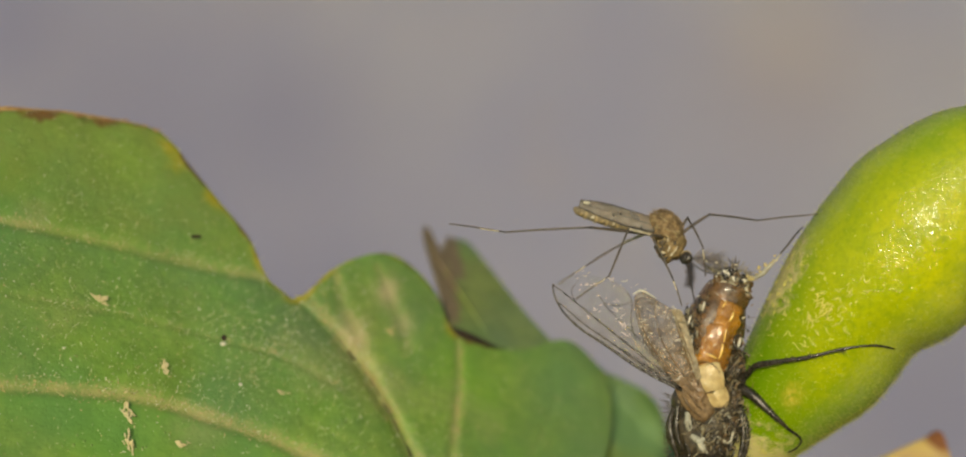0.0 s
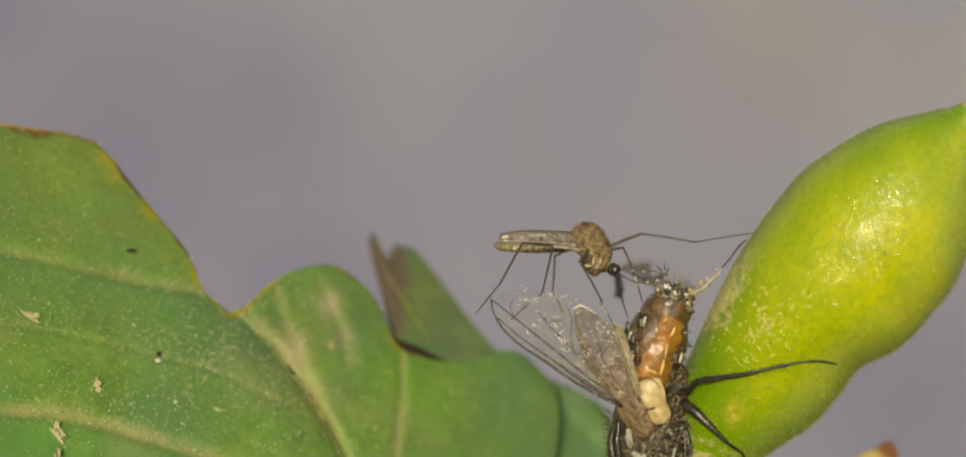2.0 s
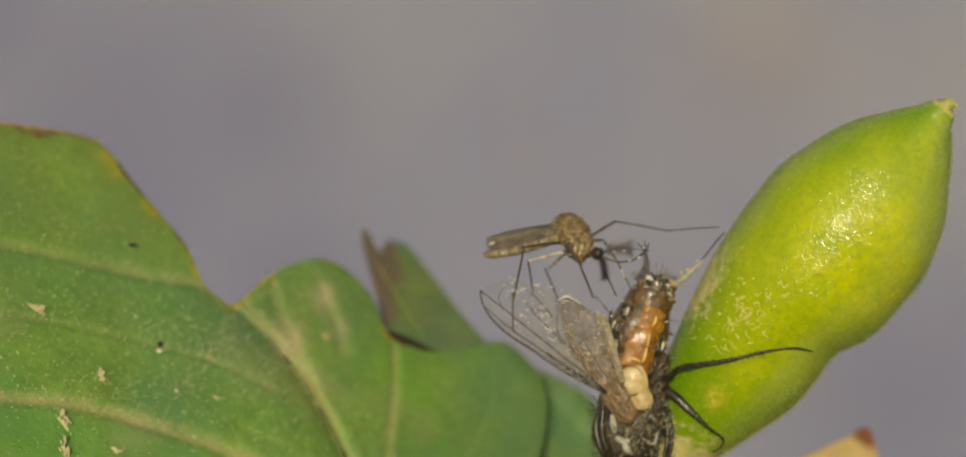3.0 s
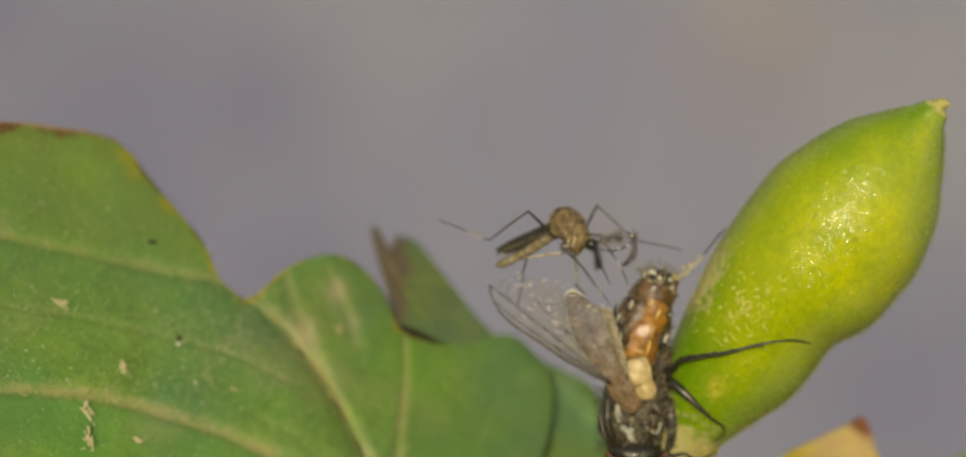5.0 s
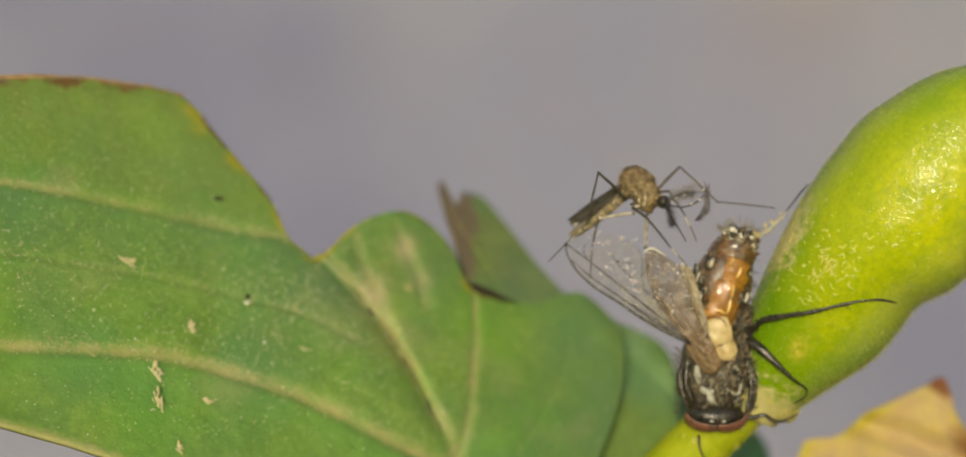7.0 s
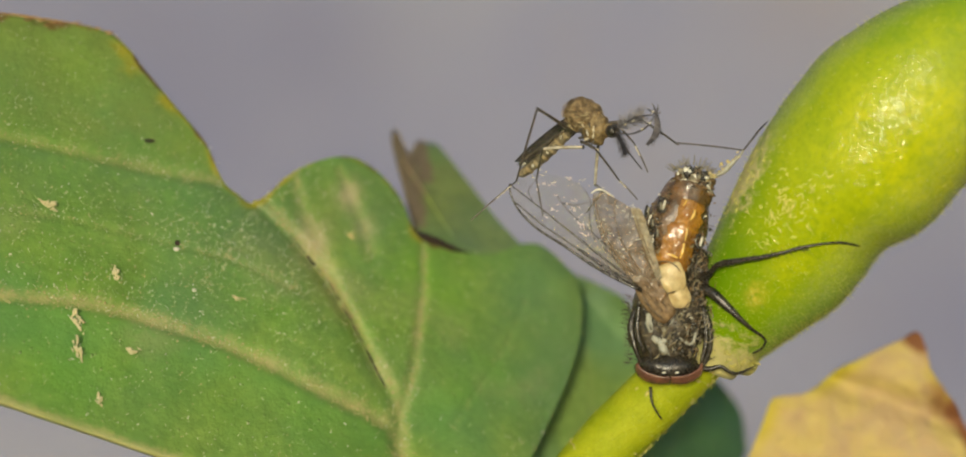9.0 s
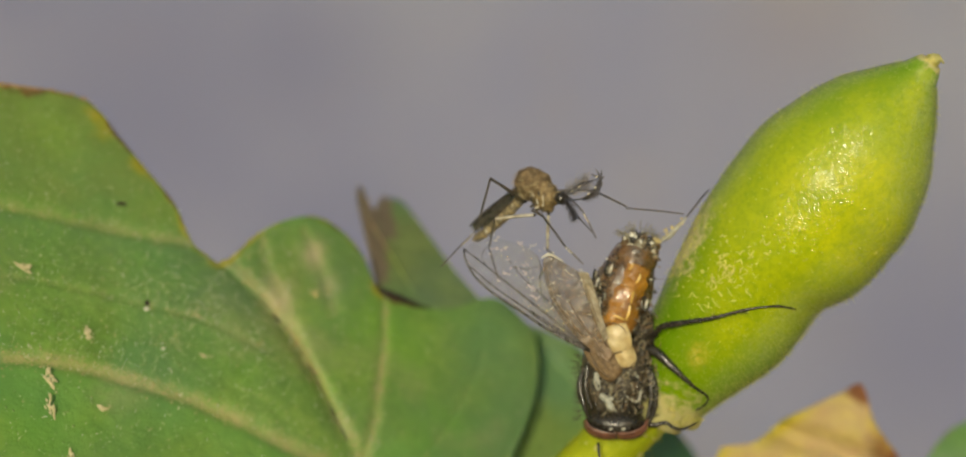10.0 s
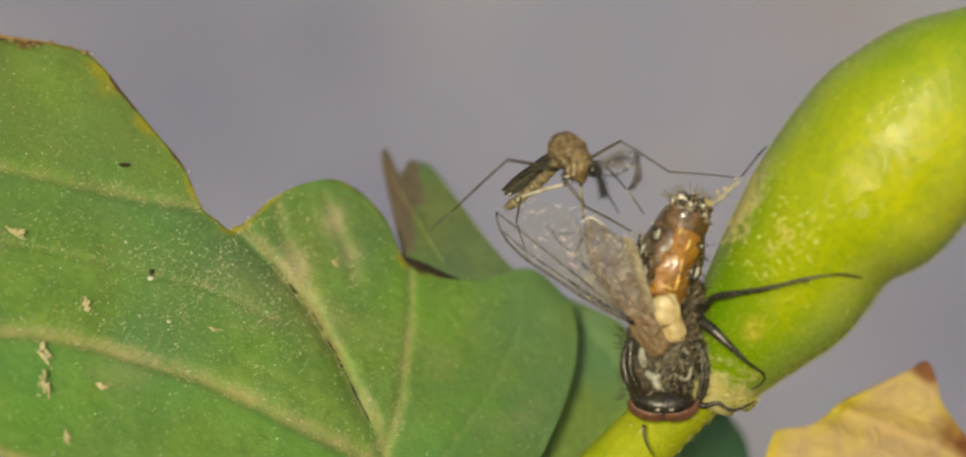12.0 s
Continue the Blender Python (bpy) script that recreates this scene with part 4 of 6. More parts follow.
def leaf_litter():
    """Dry scars, flakes and dirt stuck to the large leaf."""
    rng = random.Random(11)

    def at(x, z):
        g = BLADE["front"].reshape(-1, 3)
        k = np.argmin((g[:, 0] - x) ** 2 + (g[:, 2] - z) ** 2)
        return np.array((x, g[k, 1] - 0.01, z))

    for x, z, w, h, name, m in ((-14.0, -3.9, 0.17, 0.42, "scar", SCAR), (-13.92, -4.75, 0.15, 0.62, "scar", SCAR), (-13.15, -2.6, 0.13, 0.32, "scar", SCAR), (-13.2, -6.1, 0.12, 0.30, "scar", SCAR), (-12.6, -4.75, 0.34, 0.12, "scar", SCAR), (-9.9, -3.3, 0.2, 0.07, "scar", SCAR),
                          (-11.0, -3.05, 0.07, 0.055, "flake", PALE_FLAKE), (-15.2, -0.5, 0.32, 0.15, "scar", SCAR), (-6.65, -1.5, 0.13, 0.2, "flake", TAN_FLAKE), (-12.74, 1.5, 0.20, 0.055, "dirt_speck", BARK), (-11.6, -1.66, 0.09, 0.09, "dirt_speck", BARK), (-11.6, -1.83, 0.10, 0.06, "flake", PALE_FLAKE)):
        c = at(x, z) + np.array((0, -0.01, 0))
        bits = [blob(c + np.array((rng.gauss(0, w * 0.5), 0.012 + 0.012 * rng.random(), rng.gauss(0, h * 0.5))), (w * rng.uniform(0.10, 0.34), 0, w * rng.uniform(-0.2, 0.2)), (0, 0.014, 0), (-w * rng.uniform(-0.2, 0.3), 0, h * rng.uniform(0.05, 0.20)), 0.8, 0.5, 10, 8, x + k) for k in range(44)] if max(w, h) > 0.15 and m in (SCAR, TAN_FLAKE) else [blob(c, (w, 0, 0), (0, 0.05, 0), (0, 0, h), 0.4, 0.6, 12, 8, x)]
        part(name, merge(*bits), m, leaf)


def margin_crust():
    rng = random.Random(17)
    pale, dark = [], []
    for k in range(80):
        u = rng.random()
        x = -19.5 + 5.2 * u ** 0.7 + rng.gauss(0, 0.1)
        z = np.interp(x, (-22, -18, -16.3, -14.6, -13.8), (4.7, 5.38, 5.32, 5.12, 4.7)) + rng.gauss(-0.03, 0.05)
        L, w = rng.uniform(0.10, 0.28), rng.uniform(0.02, 0.045)
        a = rng.gauss(-0.06, 0.16)
        b = blob((x, blade_depth(x, z) + 0.25 + rng.gauss(0, 0.05), z), (L * math.cos(a), 0, L * math.sin(a)), (0, 0.06, 0), (-w * math.sin(a), 0, w * math.cos(a)), 0.5, 0.5, 8, 6, k)
        (pale if rng.random() < 0.6 else dark).append(b)
    strip = [(x, blade_depth(x, z) + 0.22, z + 0.02 * math.sin(x * 7)) for x, z in ((-21, 5.0), (-19.5, 5.30), (-18, 5.40), (-17, 5.38), (-16.3, 5.34), (-15.4, 5.26), (-14.7, 5.14), (-14.2, 4.93), (-13.95, 4.76))]
    part("dry_margin", tube(strip, (0.08, 0.10, 0.07, 0.12, 0.09, 0.11, 0.08, 0.05, 0.02), 90, 8, 0.7), RIM_BROWN, leaf, "rolled dry brown margin")
    part("margin_crust", merge(*pale), RIM_BROWN, leaf, "dry brown crust on the margin", kind="stuff")
    part("margin_rot", merge(*dark), RUST, leaf, "brown crust on the margin", kind="stuff")


leaf_litter()
margin_crust()

# ---- dead fly ----
fly = thing("fly", (3.2, -2.2, -3.2), "dead housefly head down on the stem, amber belly, clear wings", "fly")


def fp(px, pz, y=-3.5):
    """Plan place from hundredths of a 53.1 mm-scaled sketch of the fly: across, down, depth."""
    k = (60 + y) / 3000
    return np.array(((px - 784) * k - 0.15, y, (371 - pz) * k - 0.1))


BRISTLE = plain_material("dark_bristle", (0.030, 0.024, 0.015), (0.050, 0.040, 0.024), 0.2, 0.6, 0.2, 0.01)
KHAKI = plain_material("khaki_dust", (0.26, 0.22, 0.12), (0.13, 0.11, 0.07), 0.1, 0.5, 0.4, 0.03)


KHAKI_GREY = plain_material("grey_crumb", (0.30, 0.27, 0.19), (0.15, 0.13, 0.08), 0.1, 0.5, 0.4, 0.03)


def fly_body():
    rng = random.Random(3)
    along = np.array((0.83, -0.05, 2.64)) / 2.77  # from waist to tail
    across = np.array((0.95, 0.0, -0.30))
    deep = np.array((0, 1.0, 0))

    # belly plates, from the waist to the tail
    belly = part("abdomen", blob((3.24, -3.05, -1.2), across * 0.90, deep * 0.85, along * 1.55, 0.10, 0.6, 28, 20, 2.0), BELLY, fly, "swollen amber and dark brown belly")
    for k, (s, w, l, m, lo, hi) in enumerate(((-0.62, 0.86, 0.70, AMBER, -27, 42), (0.28, 0.83, 0.46, AMBER, -14, 44), (0.86, 0.70, 0.40, BELLY, -60, 72))):
        c = np.array((3.30, -3.14, -1.15)) + along * s
        nu, nv = 34, 18
        g = np.zeros((nu, nv, 3))
        for i in range(nu):
            for j in range(nv):
                v = j / (nv - 1) * 2 - 1
                a = math.radians(lo + (hi - lo) * i / (nu - 1)) * (1 + 0.32 * noise.noise(Vector((v * 2.5, k * 3.3, 0.4 + 2 * (i > 17)))))
                r = w * (1 - 0.10 * v * v) * (1 + 0.07 * noise.noise(Vector((a * 2, v * 1.6, k * 3.1))))
                g[i, j] = c + across * math.sin(a) * r - deep * math.cos(a) * r + along * l * v * (1 + 0.10 * math.sin(a * 3 + k))
        part("belly_plate", slab(g, 0.05), m, belly, "glossy amber plate" if m is AMBER else "brown plate")
    # pale and dark scales on the tail and along the belly's flank
    pale, mid, dark = [], [], []
    part("tail", blob(fp(988, 368, -3.25), across * 0.58, deep * 0.52, along * 0.46, 0.45, 0.16, 40, 30, 6.0), BROWN, belly, "rounded dark brown tail end")
    for k in range(190):
        if k < 90:
            a, b = rng.gauss(-0.05, 0.8), rng.gauss(0.45, 0.5)
            c = fp(988, 368, -3.25) + across * 0.56 * math.sin(a) * math.cos(b) - deep * 0.50 * math.cos(a) * math.cos(b) + along * 0.48 * math.sin(b)
        else:
            u = rng.random()
            side = rng.random() < 0.65
            c = fp((926 if side else 1000) + (26 if side else 8) * u + rng.gauss(0, 6), 475 - 105 * u + rng.gauss(0, 6), -3.55 - 0.12 * rng.random())
        s = rng.uniform(0.04, 0.115) if k < 90 else rng.uniform(0.02, 0.05)
        d = rng.uniform(0, 3.14)
        sh = blob(c, (s * 1.5 * math.cos(d), 0, s * 1.5 * math.sin(d)), (0, s * 0.5, 0), (-s * 0.6 * math.sin(d), 0, s * 0.6 * math.cos(d)), 0.4, 0.6, 8, 6, k)
        (pale if (k % 5 < 3 if k < 90 else k % 4 == 0) else mid if k % 3 == 1 else dark).append(sh)
    for k in range(34):
        a, b = rng.gauss(-0.1, 0.65), rng.gauss(0.75, 0.35)
        c = fp(988, 366, -3.25) + across * 0.60 * math.sin(a) * math.cos(b) - deep * 0.54 * math.cos(a) * math.cos(b) + along * 0.52 * math.sin(b)
        s, d = rng.uniform(0.06, 0.12), rng.uniform(0, 3.14)
        sh = blob(c, (s * 1.3 * math.cos(d), 0, s * 1.3 * math.sin(d)), (0, s * 0.7, 0), (-s * 0.7 * math.sin(d), 0, s * 0.7 * math.cos(d)), 0.5, 0.5, 9, 7, k + 300)
        (pale if k % 5 < 2 else dark if k % 5 < 4 else mid).append(sh)
    part("pale_scale_coat", merge(*pale[::2]), PALE_FLAKE, belly, "", kind="stuff")
    part("grey_scale_coat", merge(*pale[1::2]), KHAKI_GREY, belly, "", kind="stuff")
    part("brown_scale_coat", merge(*mid), BROWN, belly, "", kind="stuff")
    part("dark_scale_coat", merge(*dark), CHITIN, belly, "", kind="stuff")
    for px, pz in ((921, 418), (943, 396), (925, 449), (1000, 452)):
        spot = part("flank_spot", blob(fp(px, pz, -3.84), (0.05, 0, 0.02), (0, 0.06, 0), (0.03, 0, 0.14), 0.4, 0.5, 10, 8, px), PALE_FLAKE, belly, "pale flank spot")
        part("dark_rim", tube([fp(px - 2 + 6 * math.cos(a), pz + 11 * math.sin(a), -3.80) for a in np.linspace(0.4, 5.2, 8)], (0.02, 0.055, 0.03), 18, 6), CHITIN, spot)
    # gold glints along the belly's turned side, shaped as thin bright ridges
    for pts, r in ((((967, 479), (971, 468), (973, 455)), 0.05), (((975, 452), (977, 441), (979, 432)), 0.035), (((983, 420), (988, 412), (990, 404)), 0.05), (((946, 471), (956, 474), (964, 478)), 0.04), (((972, 398), (976, 392), (978, 388)), 0.03)):
        part("glint_ridge", tube([fp(x, z, -3.98) for x, z in pts], (r * 0.4, r, r * 0.5), 10, 6, 0.6), GOLD, belly, "golden glint shaped as a thin ridge")
    # brown and tan scraps between belly and fruit
    scraps = {0: [], 1: [], 2: []}
    for k in range(190):
        u = rng.uniform(0, 1)
        c = fp(1003 - 12 * abs(u - 0.3) + rng.gauss(0, 4), 430 + 130 * u, -3.45 - rng.uniform(0, 0.12)) if k % 5 < 3 else fp(922 + 26 * u + rng.gauss(0, 6), 468 - 88 * u, -3.72 - rng.uniform(0, 0.1))
        L, w, a = rng.uniform(0.03, 0.12), rng.uniform(0.012, 0.04), rng.uniform(0, 3.14)
        scraps[k * 7 % 3].append(blob(c, (L * math.cos(a), 0, L * math.sin(a)), (0, w, 0), (-w * math.sin(a), 0, w * math.cos(a)), 0.5, 0.5, 7, 5, k))
    for key, m, name in ((0, TAN_WING, "tan_scrap_coat"), (1, BROWN, "brown_scrap_coat"), (2, CHITIN, "dark_scrap_coat")):
        part(name, merge(*scraps[key]), m, belly, "", kind="stuff")

    # dark matted flank between belly and fruit, with a ragged coat of scraps and bent hairs
    part("matted_flank", blob(fp(994, 505, -3.05), (0.34, 0, -0.05), (0, 0.55, 0), (0.02, 0, 0.95), 0.45, 0.22, 34, 28, 5.0), DUSTED, belly, "dark matted hairy flank")
    ragged = {0: [], 1: [], 2: [], 3: []}
    for k in range(430):
        if k < 250:  # from the belly's side down to the shoulder
            u = rng.random()
            px, pz = 984 + 12 * math.sin(u * 3.1) + rng.gauss(0, 9), 445 + 150 * u
            y = -3.55 - 0.35 * rng.random() * (1 - abs(px - 988) / 40)
        elif k < 370:  # over the shoulder
            px, pz = rng.gauss(972, 18), rng.uniform(556, 628)
            y = -3.80 - 0.12 * rng.random() + 0.0040 * abs(px - 955)
        else:  # along the far side of the waist
            px, pz = rng.gauss(923, 6), rng.uniform(390, 478)
            y = -3.80 - 0.15 * rng.random()
        L, w = rng.uniform(0.05, 0.20), rng.uniform(0.012, 0.034)
        a = rng.gauss(0.9, 0.8)
        d, o = np.array((math.cos(a), rng.gauss(0, 0.3), math.sin(a))) * L, np.array((-math.sin(a), -0.3, math.cos(a))) * L * rng.uniform(-0.4, 0.4)
        c = fp(px, pz, y)
        ragged[(0, 1, 2, 0, 3, 1, 0, 2)[k % 8]].append(tube((c - d * 0.5, c + o, c + d * 0.5), (w * 0.5, w, w * 0.3), 6, 5, 0.6))
    for k in range(64):
        px, pz = (rng.gauss(966, 20), rng.uniform(560, 632)) if k < 40 else (rng.gauss(1000, 6), rng.uniform(480, 600))
        y = -3.86 + 0.0050 * abs(px - 955) if k < 40 else -3.62
        a, L = rng.gauss(0.75, 0.35), rng.uniform(0.14, 0.32)
        d, c = np.array((math.cos(a), 0, math.sin(a))) * L, fp(px, pz, y)
        ragged[(3, 0, 1, 0)[k % 4]].append(tube((c - d * 0.5, c + np.array((0.03, -0.03, -0.02)), c + d * 0.5), (0.012, rng.uniform(0.022, 0.04), 0.008), 7, 5, 0.6))
    for px, pz, h in ((914, 405, 0.20), (921, 424, 0.17), (928, 440, 0.20), (918, 448, 0.14), (933, 398, 0.18)):
        ragged[0].append(tube((fp(px, pz + 8, -3.86), fp(px + 2, pz, -3.90), fp(px + 3, pz - 9, -3.86)), (0.02, 0.07, 0.03), 8, 6, 0.7))
        ragged[3].append(tube((fp(px + 4, pz + 6, -3.92), fp(px + 5, pz - 6, -3.92)), (0.025, 0.04), 5, 6, 0.7))
    for key, m, name in ((0, CHITIN, "black_ragged_coat"), (1, KHAKI, "khaki_ragged_coat"), (2, BROWN, "brown_ragged_coat"), (3, KHAKI_GREY, "grey_ragged_coat")):
        part(name, merge(*ragged[key]), m, belly, "", kind="stuff")
    # thorax with grey stripes
    chest = part("thorax", blob(fp(950, 573, -2.9), (1.12, 0, -0.12), (0, 0.95, 0), (0.16, 0, 1.42), 0.16, 0.35, 36, 28, 7.0), DUSTED, fly, "black thorax dusted with grey")
    for pts, r in ((((919, 562), (920, 578), (923, 592)), 0.13), (((924, 599), (936, 606), (946, 604)), 0.12), (((936, 606), (942, 618), (946, 624)), 0.13), (((940, 584), (943, 590)), 0.07), (((965, 600), (985, 610), (992, 590)), 0.05), (((975, 560), (990, 575)), 0.06)):
        part("grey_stripe", tube([fp(x, z, -3.84 + 0.10 * abs(x - 950) / 30) for x, z in pts], (r * 0.6, r, r * 0.5), 10, 8, 0.5), STRIPE, chest, "pale grey stripe")
    for pts in (((905, 548), (902, 590), (912, 622)), ((916, 560), (913, 596), (924, 628)), ((1003, 552), (1008, 600), (1000, 640)), ((990, 556), (994, 590), (985, 625))):
        part("side_ridge", tube([fp(x, z, -3.55) for x, z in pts], (0.05, 0.085, 0.05), 14, 8), CHITIN, chest, "shiny black ridge")
    grey, tan, black = [], [], []
    for k in range(240):
        x, z = rng.gauss(950, 30), rng.uniform(540, 640)
        e = ((x - 950) / 58) ** 2 + ((z - 573) / 76) ** 2
        if e > 0.95:
            continue
        c = fp(x, z, -2.9 - 0.98 * math.sqrt(max(0.0, 1 - e)) + rng.uniform(-0.03, 0.03))
        L, w = rng.uniform(0.04, 0.17), rng.uniform(0.010, 0.028)
        a = rng.gauss(1.5, 0.7)
        sh = blob(c, (L * math.cos(a), -0.02, L * math.sin(a)), (0, w, 0), (-w * math.sin(a), 0, w * math.cos(a)), 0.4, 0.6, 7, 6, k)
        (grey if k % 6 == 0 else tan if k % 6 in (1, 4) else black).append(sh)
    part("grey_dust_coat", merge(*grey), STRIPE, chest, "", kind="stuff")
    part("tan_dust_coat", merge(*tan), KHAKI, chest, "", kind="stuff")
    part("black_hair_coat", merge(*black), CHITIN, chest, "", kind="stuff")
    # cream lobes and the tan wing roots
    def lobe(name, m, px, pz, y, rx, rz, lean, label, seed):
        nu, nv = 30, 14
        g = np.zeros((nu, nv, 3))
        for i in range(nu):
            for j in range(nv):
                u, v = i / (nu - 1) * 2 - 1, j / (nv - 1) * 2 - 1
                # square to disc, with blunt corners
                x, z = u * math.sqrt(1 - 0.33 * v * v), v * math.sqrt(1 - 0.33 * u * u)
                k = 1 + 0.10 * noise.noise(Vector((u * 1.3, v * 1.3, seed)))
                a = x * rx * k * math.cos(lean) - z * rz * k * math.sin(lean)
                b = x * rx * k * math.sin(lean) + z * rz * k * math.cos(lean)
                dome = 0.10 * (x * x + z * z) + 0.03 * math.sin(3 * x + 2 * z + seed)
                g[i, j] = fp(px, pz, y) + np.array((a, dome, b))
        part(name, slab(g, 0.10), m, fly, label)

    lobe("cream_lobe", CREAM, 954, 509, -4.10, 0.41, 0.45, 0.25, "cream waxy lobe", 1.0)
    lobe("cream_lobe", CREAM, 963, 538, -4.02, 0.38, 0.36, 0.05, "cream waxy lobe", 4.0)
    lobe("wing_root", TAN_WING, 928, 535, -4.04, 0.44, 0.82, 0.55, "tan leathery wing root", 6.0)
    for pts in (((908, 512), (922, 532), (940, 560)), ((916, 505), (930, 528), (944, 552)), ((904, 522), (914, 545), (930, 566)), ((900, 516), (918, 536), (936, 556)), ((920, 500), (932, 514), (940, 534)), ((910, 536), (922, 556), (940, 572))):
        part("root_fold", tube([fp(x, z, -4.13) for x, z in pts], (0.02, 0.035, 0.015), 12, 6, 0.6), BROWN, fly, "dark fold of the wing root")
    for pts in (((934, 490), (933, 506), (938, 522), (947, 532)), ((945, 533), (952, 531), (960, 529)), ((948, 549), (958, 555), (972, 555), (981, 545)), ((930, 484), (945, 483), (958, 488), (968, 500))):
        part("lobe_rim", tube([fp(x, z, -4.14) for x, z in pts], (0.012, 0.022, 0.012), 12, 5), BROWN, fly, "thin brown rim of the cream lobe")
    # head
    head = part("head", blob(fp(950, 644, -3.1), (0.92, 0, 0.02), (0, 0.72, 0), (0, 0, 0.50), 0.06, 0.6, 28, 20), CHITIN, fly, "black head with red-brown eyes")
    nu, nv = 40, 12
    for sgn in (-1, 1):
        g = np.zeros((nu, nv, 3))
        for i in range(nu):
            u = i / (nu - 1)
            a = math.radians(88 * u + 1)
            for j in range(nv):
                b = math.radians(-62 + 150 * j / (nv - 1))
                swell = 0.13 + 0.09 * math.sin(math.pi * u)
                c = fp(950, 641, -3.25) + np.array((sgn * 0.90 * math.sin(a), 0, -0.40 * math.cos(a)))
                out = np.array((sgn * math.sin(a) * 0.75, 0, -math.cos(a)))
                g[i, j] = c + out * swell * math.cos(b) + np.array((0, -0.62 * math.cos(a * 0.7) * 0.6 - 0.25 * math.sin(b), 0.0)) + np.array((0, 0, 0.10 * max(0, math.sin(b))))
        part("eye", slab(g, 0.05), EYE, head, "dull red-brown compound eye")
    # white glints on the face, put in as pale bumps between dark ones
    for k in range(5):
        x = 932 + 10 * k
        part("face_gloss", blob(fp(x, 656 - 2 * abs(k - 2), -3.95), (0.07 if k % 2 else 0.04, 0, 0.01), (0, 0.04, 0), (0, 0, 0.03), 0.4, 0.5, 8, 6, k), PALE_FLAKE if k % 2 else CHITIN, head)
    part("feeler", tube([fp(*q) for q in ((922, 676, -3.6), (923, 696, -3.7), (930, 712, -3.65), (939, 726, -3.5))], (0.045, 0.03, 0.022), 14, 6), CHITIN, head, "thin black feeler")

    # legs
    def leg(name, pts, radii, m=CHITIN, label="black bristly leg"):
        return part(name, tube([fp(*q) for q in pts], radii, 26, 8), m, fly, label)

    leg("leg", ((985, 515, -3.2), (1012, 503, -3.8), (1024, 489, -4.3), (1060, 482, -4.7), (1100, 476, -5.0), (1140, 466, -5.2), (1172, 459, -5.35), (1210, 456, -5.3), (1240, 461, -5.0)), (0.07, 0.12, 0.085, 0.10, 0.07, 0.065, 0.045, 0.05, 0.03, 0.04, 0.02))
    leg("leg", ((990, 520, -3.3), (1015, 530, -3.7), (1040, 553, -3.9), (1062, 574, -3.95), (1078, 588, -3.85), (1096, 600, -3.6), (1099, 608, -3.5), (1092, 618, -3.4), (1080, 624, -3.3)), (0.10, 0.155, 0.155, 0.12, 0.08, 0.05, 0.04, 0.03, 0.025))
    leg("leg", ((985, 640, -3.1), (1010, 648, -3.3), (1030, 644, -3.4), (1045, 653, -3.4), (1060, 654, -3.35), (1084, 643, -3.2)), (0.08, 0.09, 0.06, 0.05, 0.035, 0.02))
    leg("leg", ((998, 545, -3.2), (1013, 580, -3.35), (1013, 620, -3.3), (1000, 650, -3.2)), (0.10, 0.10, 0.08, 0.06))
    leg("leg", ((905, 545, -3.1), (893, 580, -3.3), (899, 615, -3.4), (908, 640, -3.3)), (0.10, 0.10, 0.08, 0.06))
    leg("leg", ((990, 372, -3.3), (1012, 355, -3.4), (1033, 346, -3.5), (1046, 334, -3.55), (1060, 320, -3.55), (1066, 312, -3.55)), (0.05, 0.06, 0.05, 0.085, 0.05, 0.03), STRIPE, "tan mouldy hind leg")
    leg("leg_tip", ((1064, 314, -3.55), (1080, 294, -3.6), (1090, 281, -3.55), (1103, 268, -3.45)), (0.022, 0.028, 0.028, 0.015), CHITIN, "thin black leg end")
    leg("leg_tip", ((985, 420, -3.0), (1003, 425, -3.3), (1013, 431, -3.4), (1020, 436, -3.35)), (0.03, 0.03, 0.02, 0.012), CHITIN, "thin black leg end")
    # mould tufts on the tan leg
    tufts = []
    for k in range(26):
        u = rng.random()
        c = fp(1008 + 52 * u + rng.gauss(0, 3), 356 - 36 * u + rng.gauss(0, 3), -3.56)
        s = rng.uniform(0.025, 0.06)
        tufts.append(blob(c, (s, 0, 0.4 * s), (0, s * 0.6, 0), (-0.3 * s, 0, s * 0.7), 0.5, 0.5, 7, 5, k))
    part("mould", merge(*tufts), TAN_FLAKE, fly, "", kind="stuff")
    # bristles
    hair = []

    def bristle(p, d, r=0.010):
        d = np.array(d, float)
        o = np.cross(d, (0, 1, 0))
        o = o / (np.linalg.norm(o) + 1e-9) * r
        hair.append(([p - o, p + o, p + np.array((0, r * 1.5, 0)), p + d], [(0, 1, 3), (1, 2, 3), (2, 0, 3)]))

    pale_hair = []
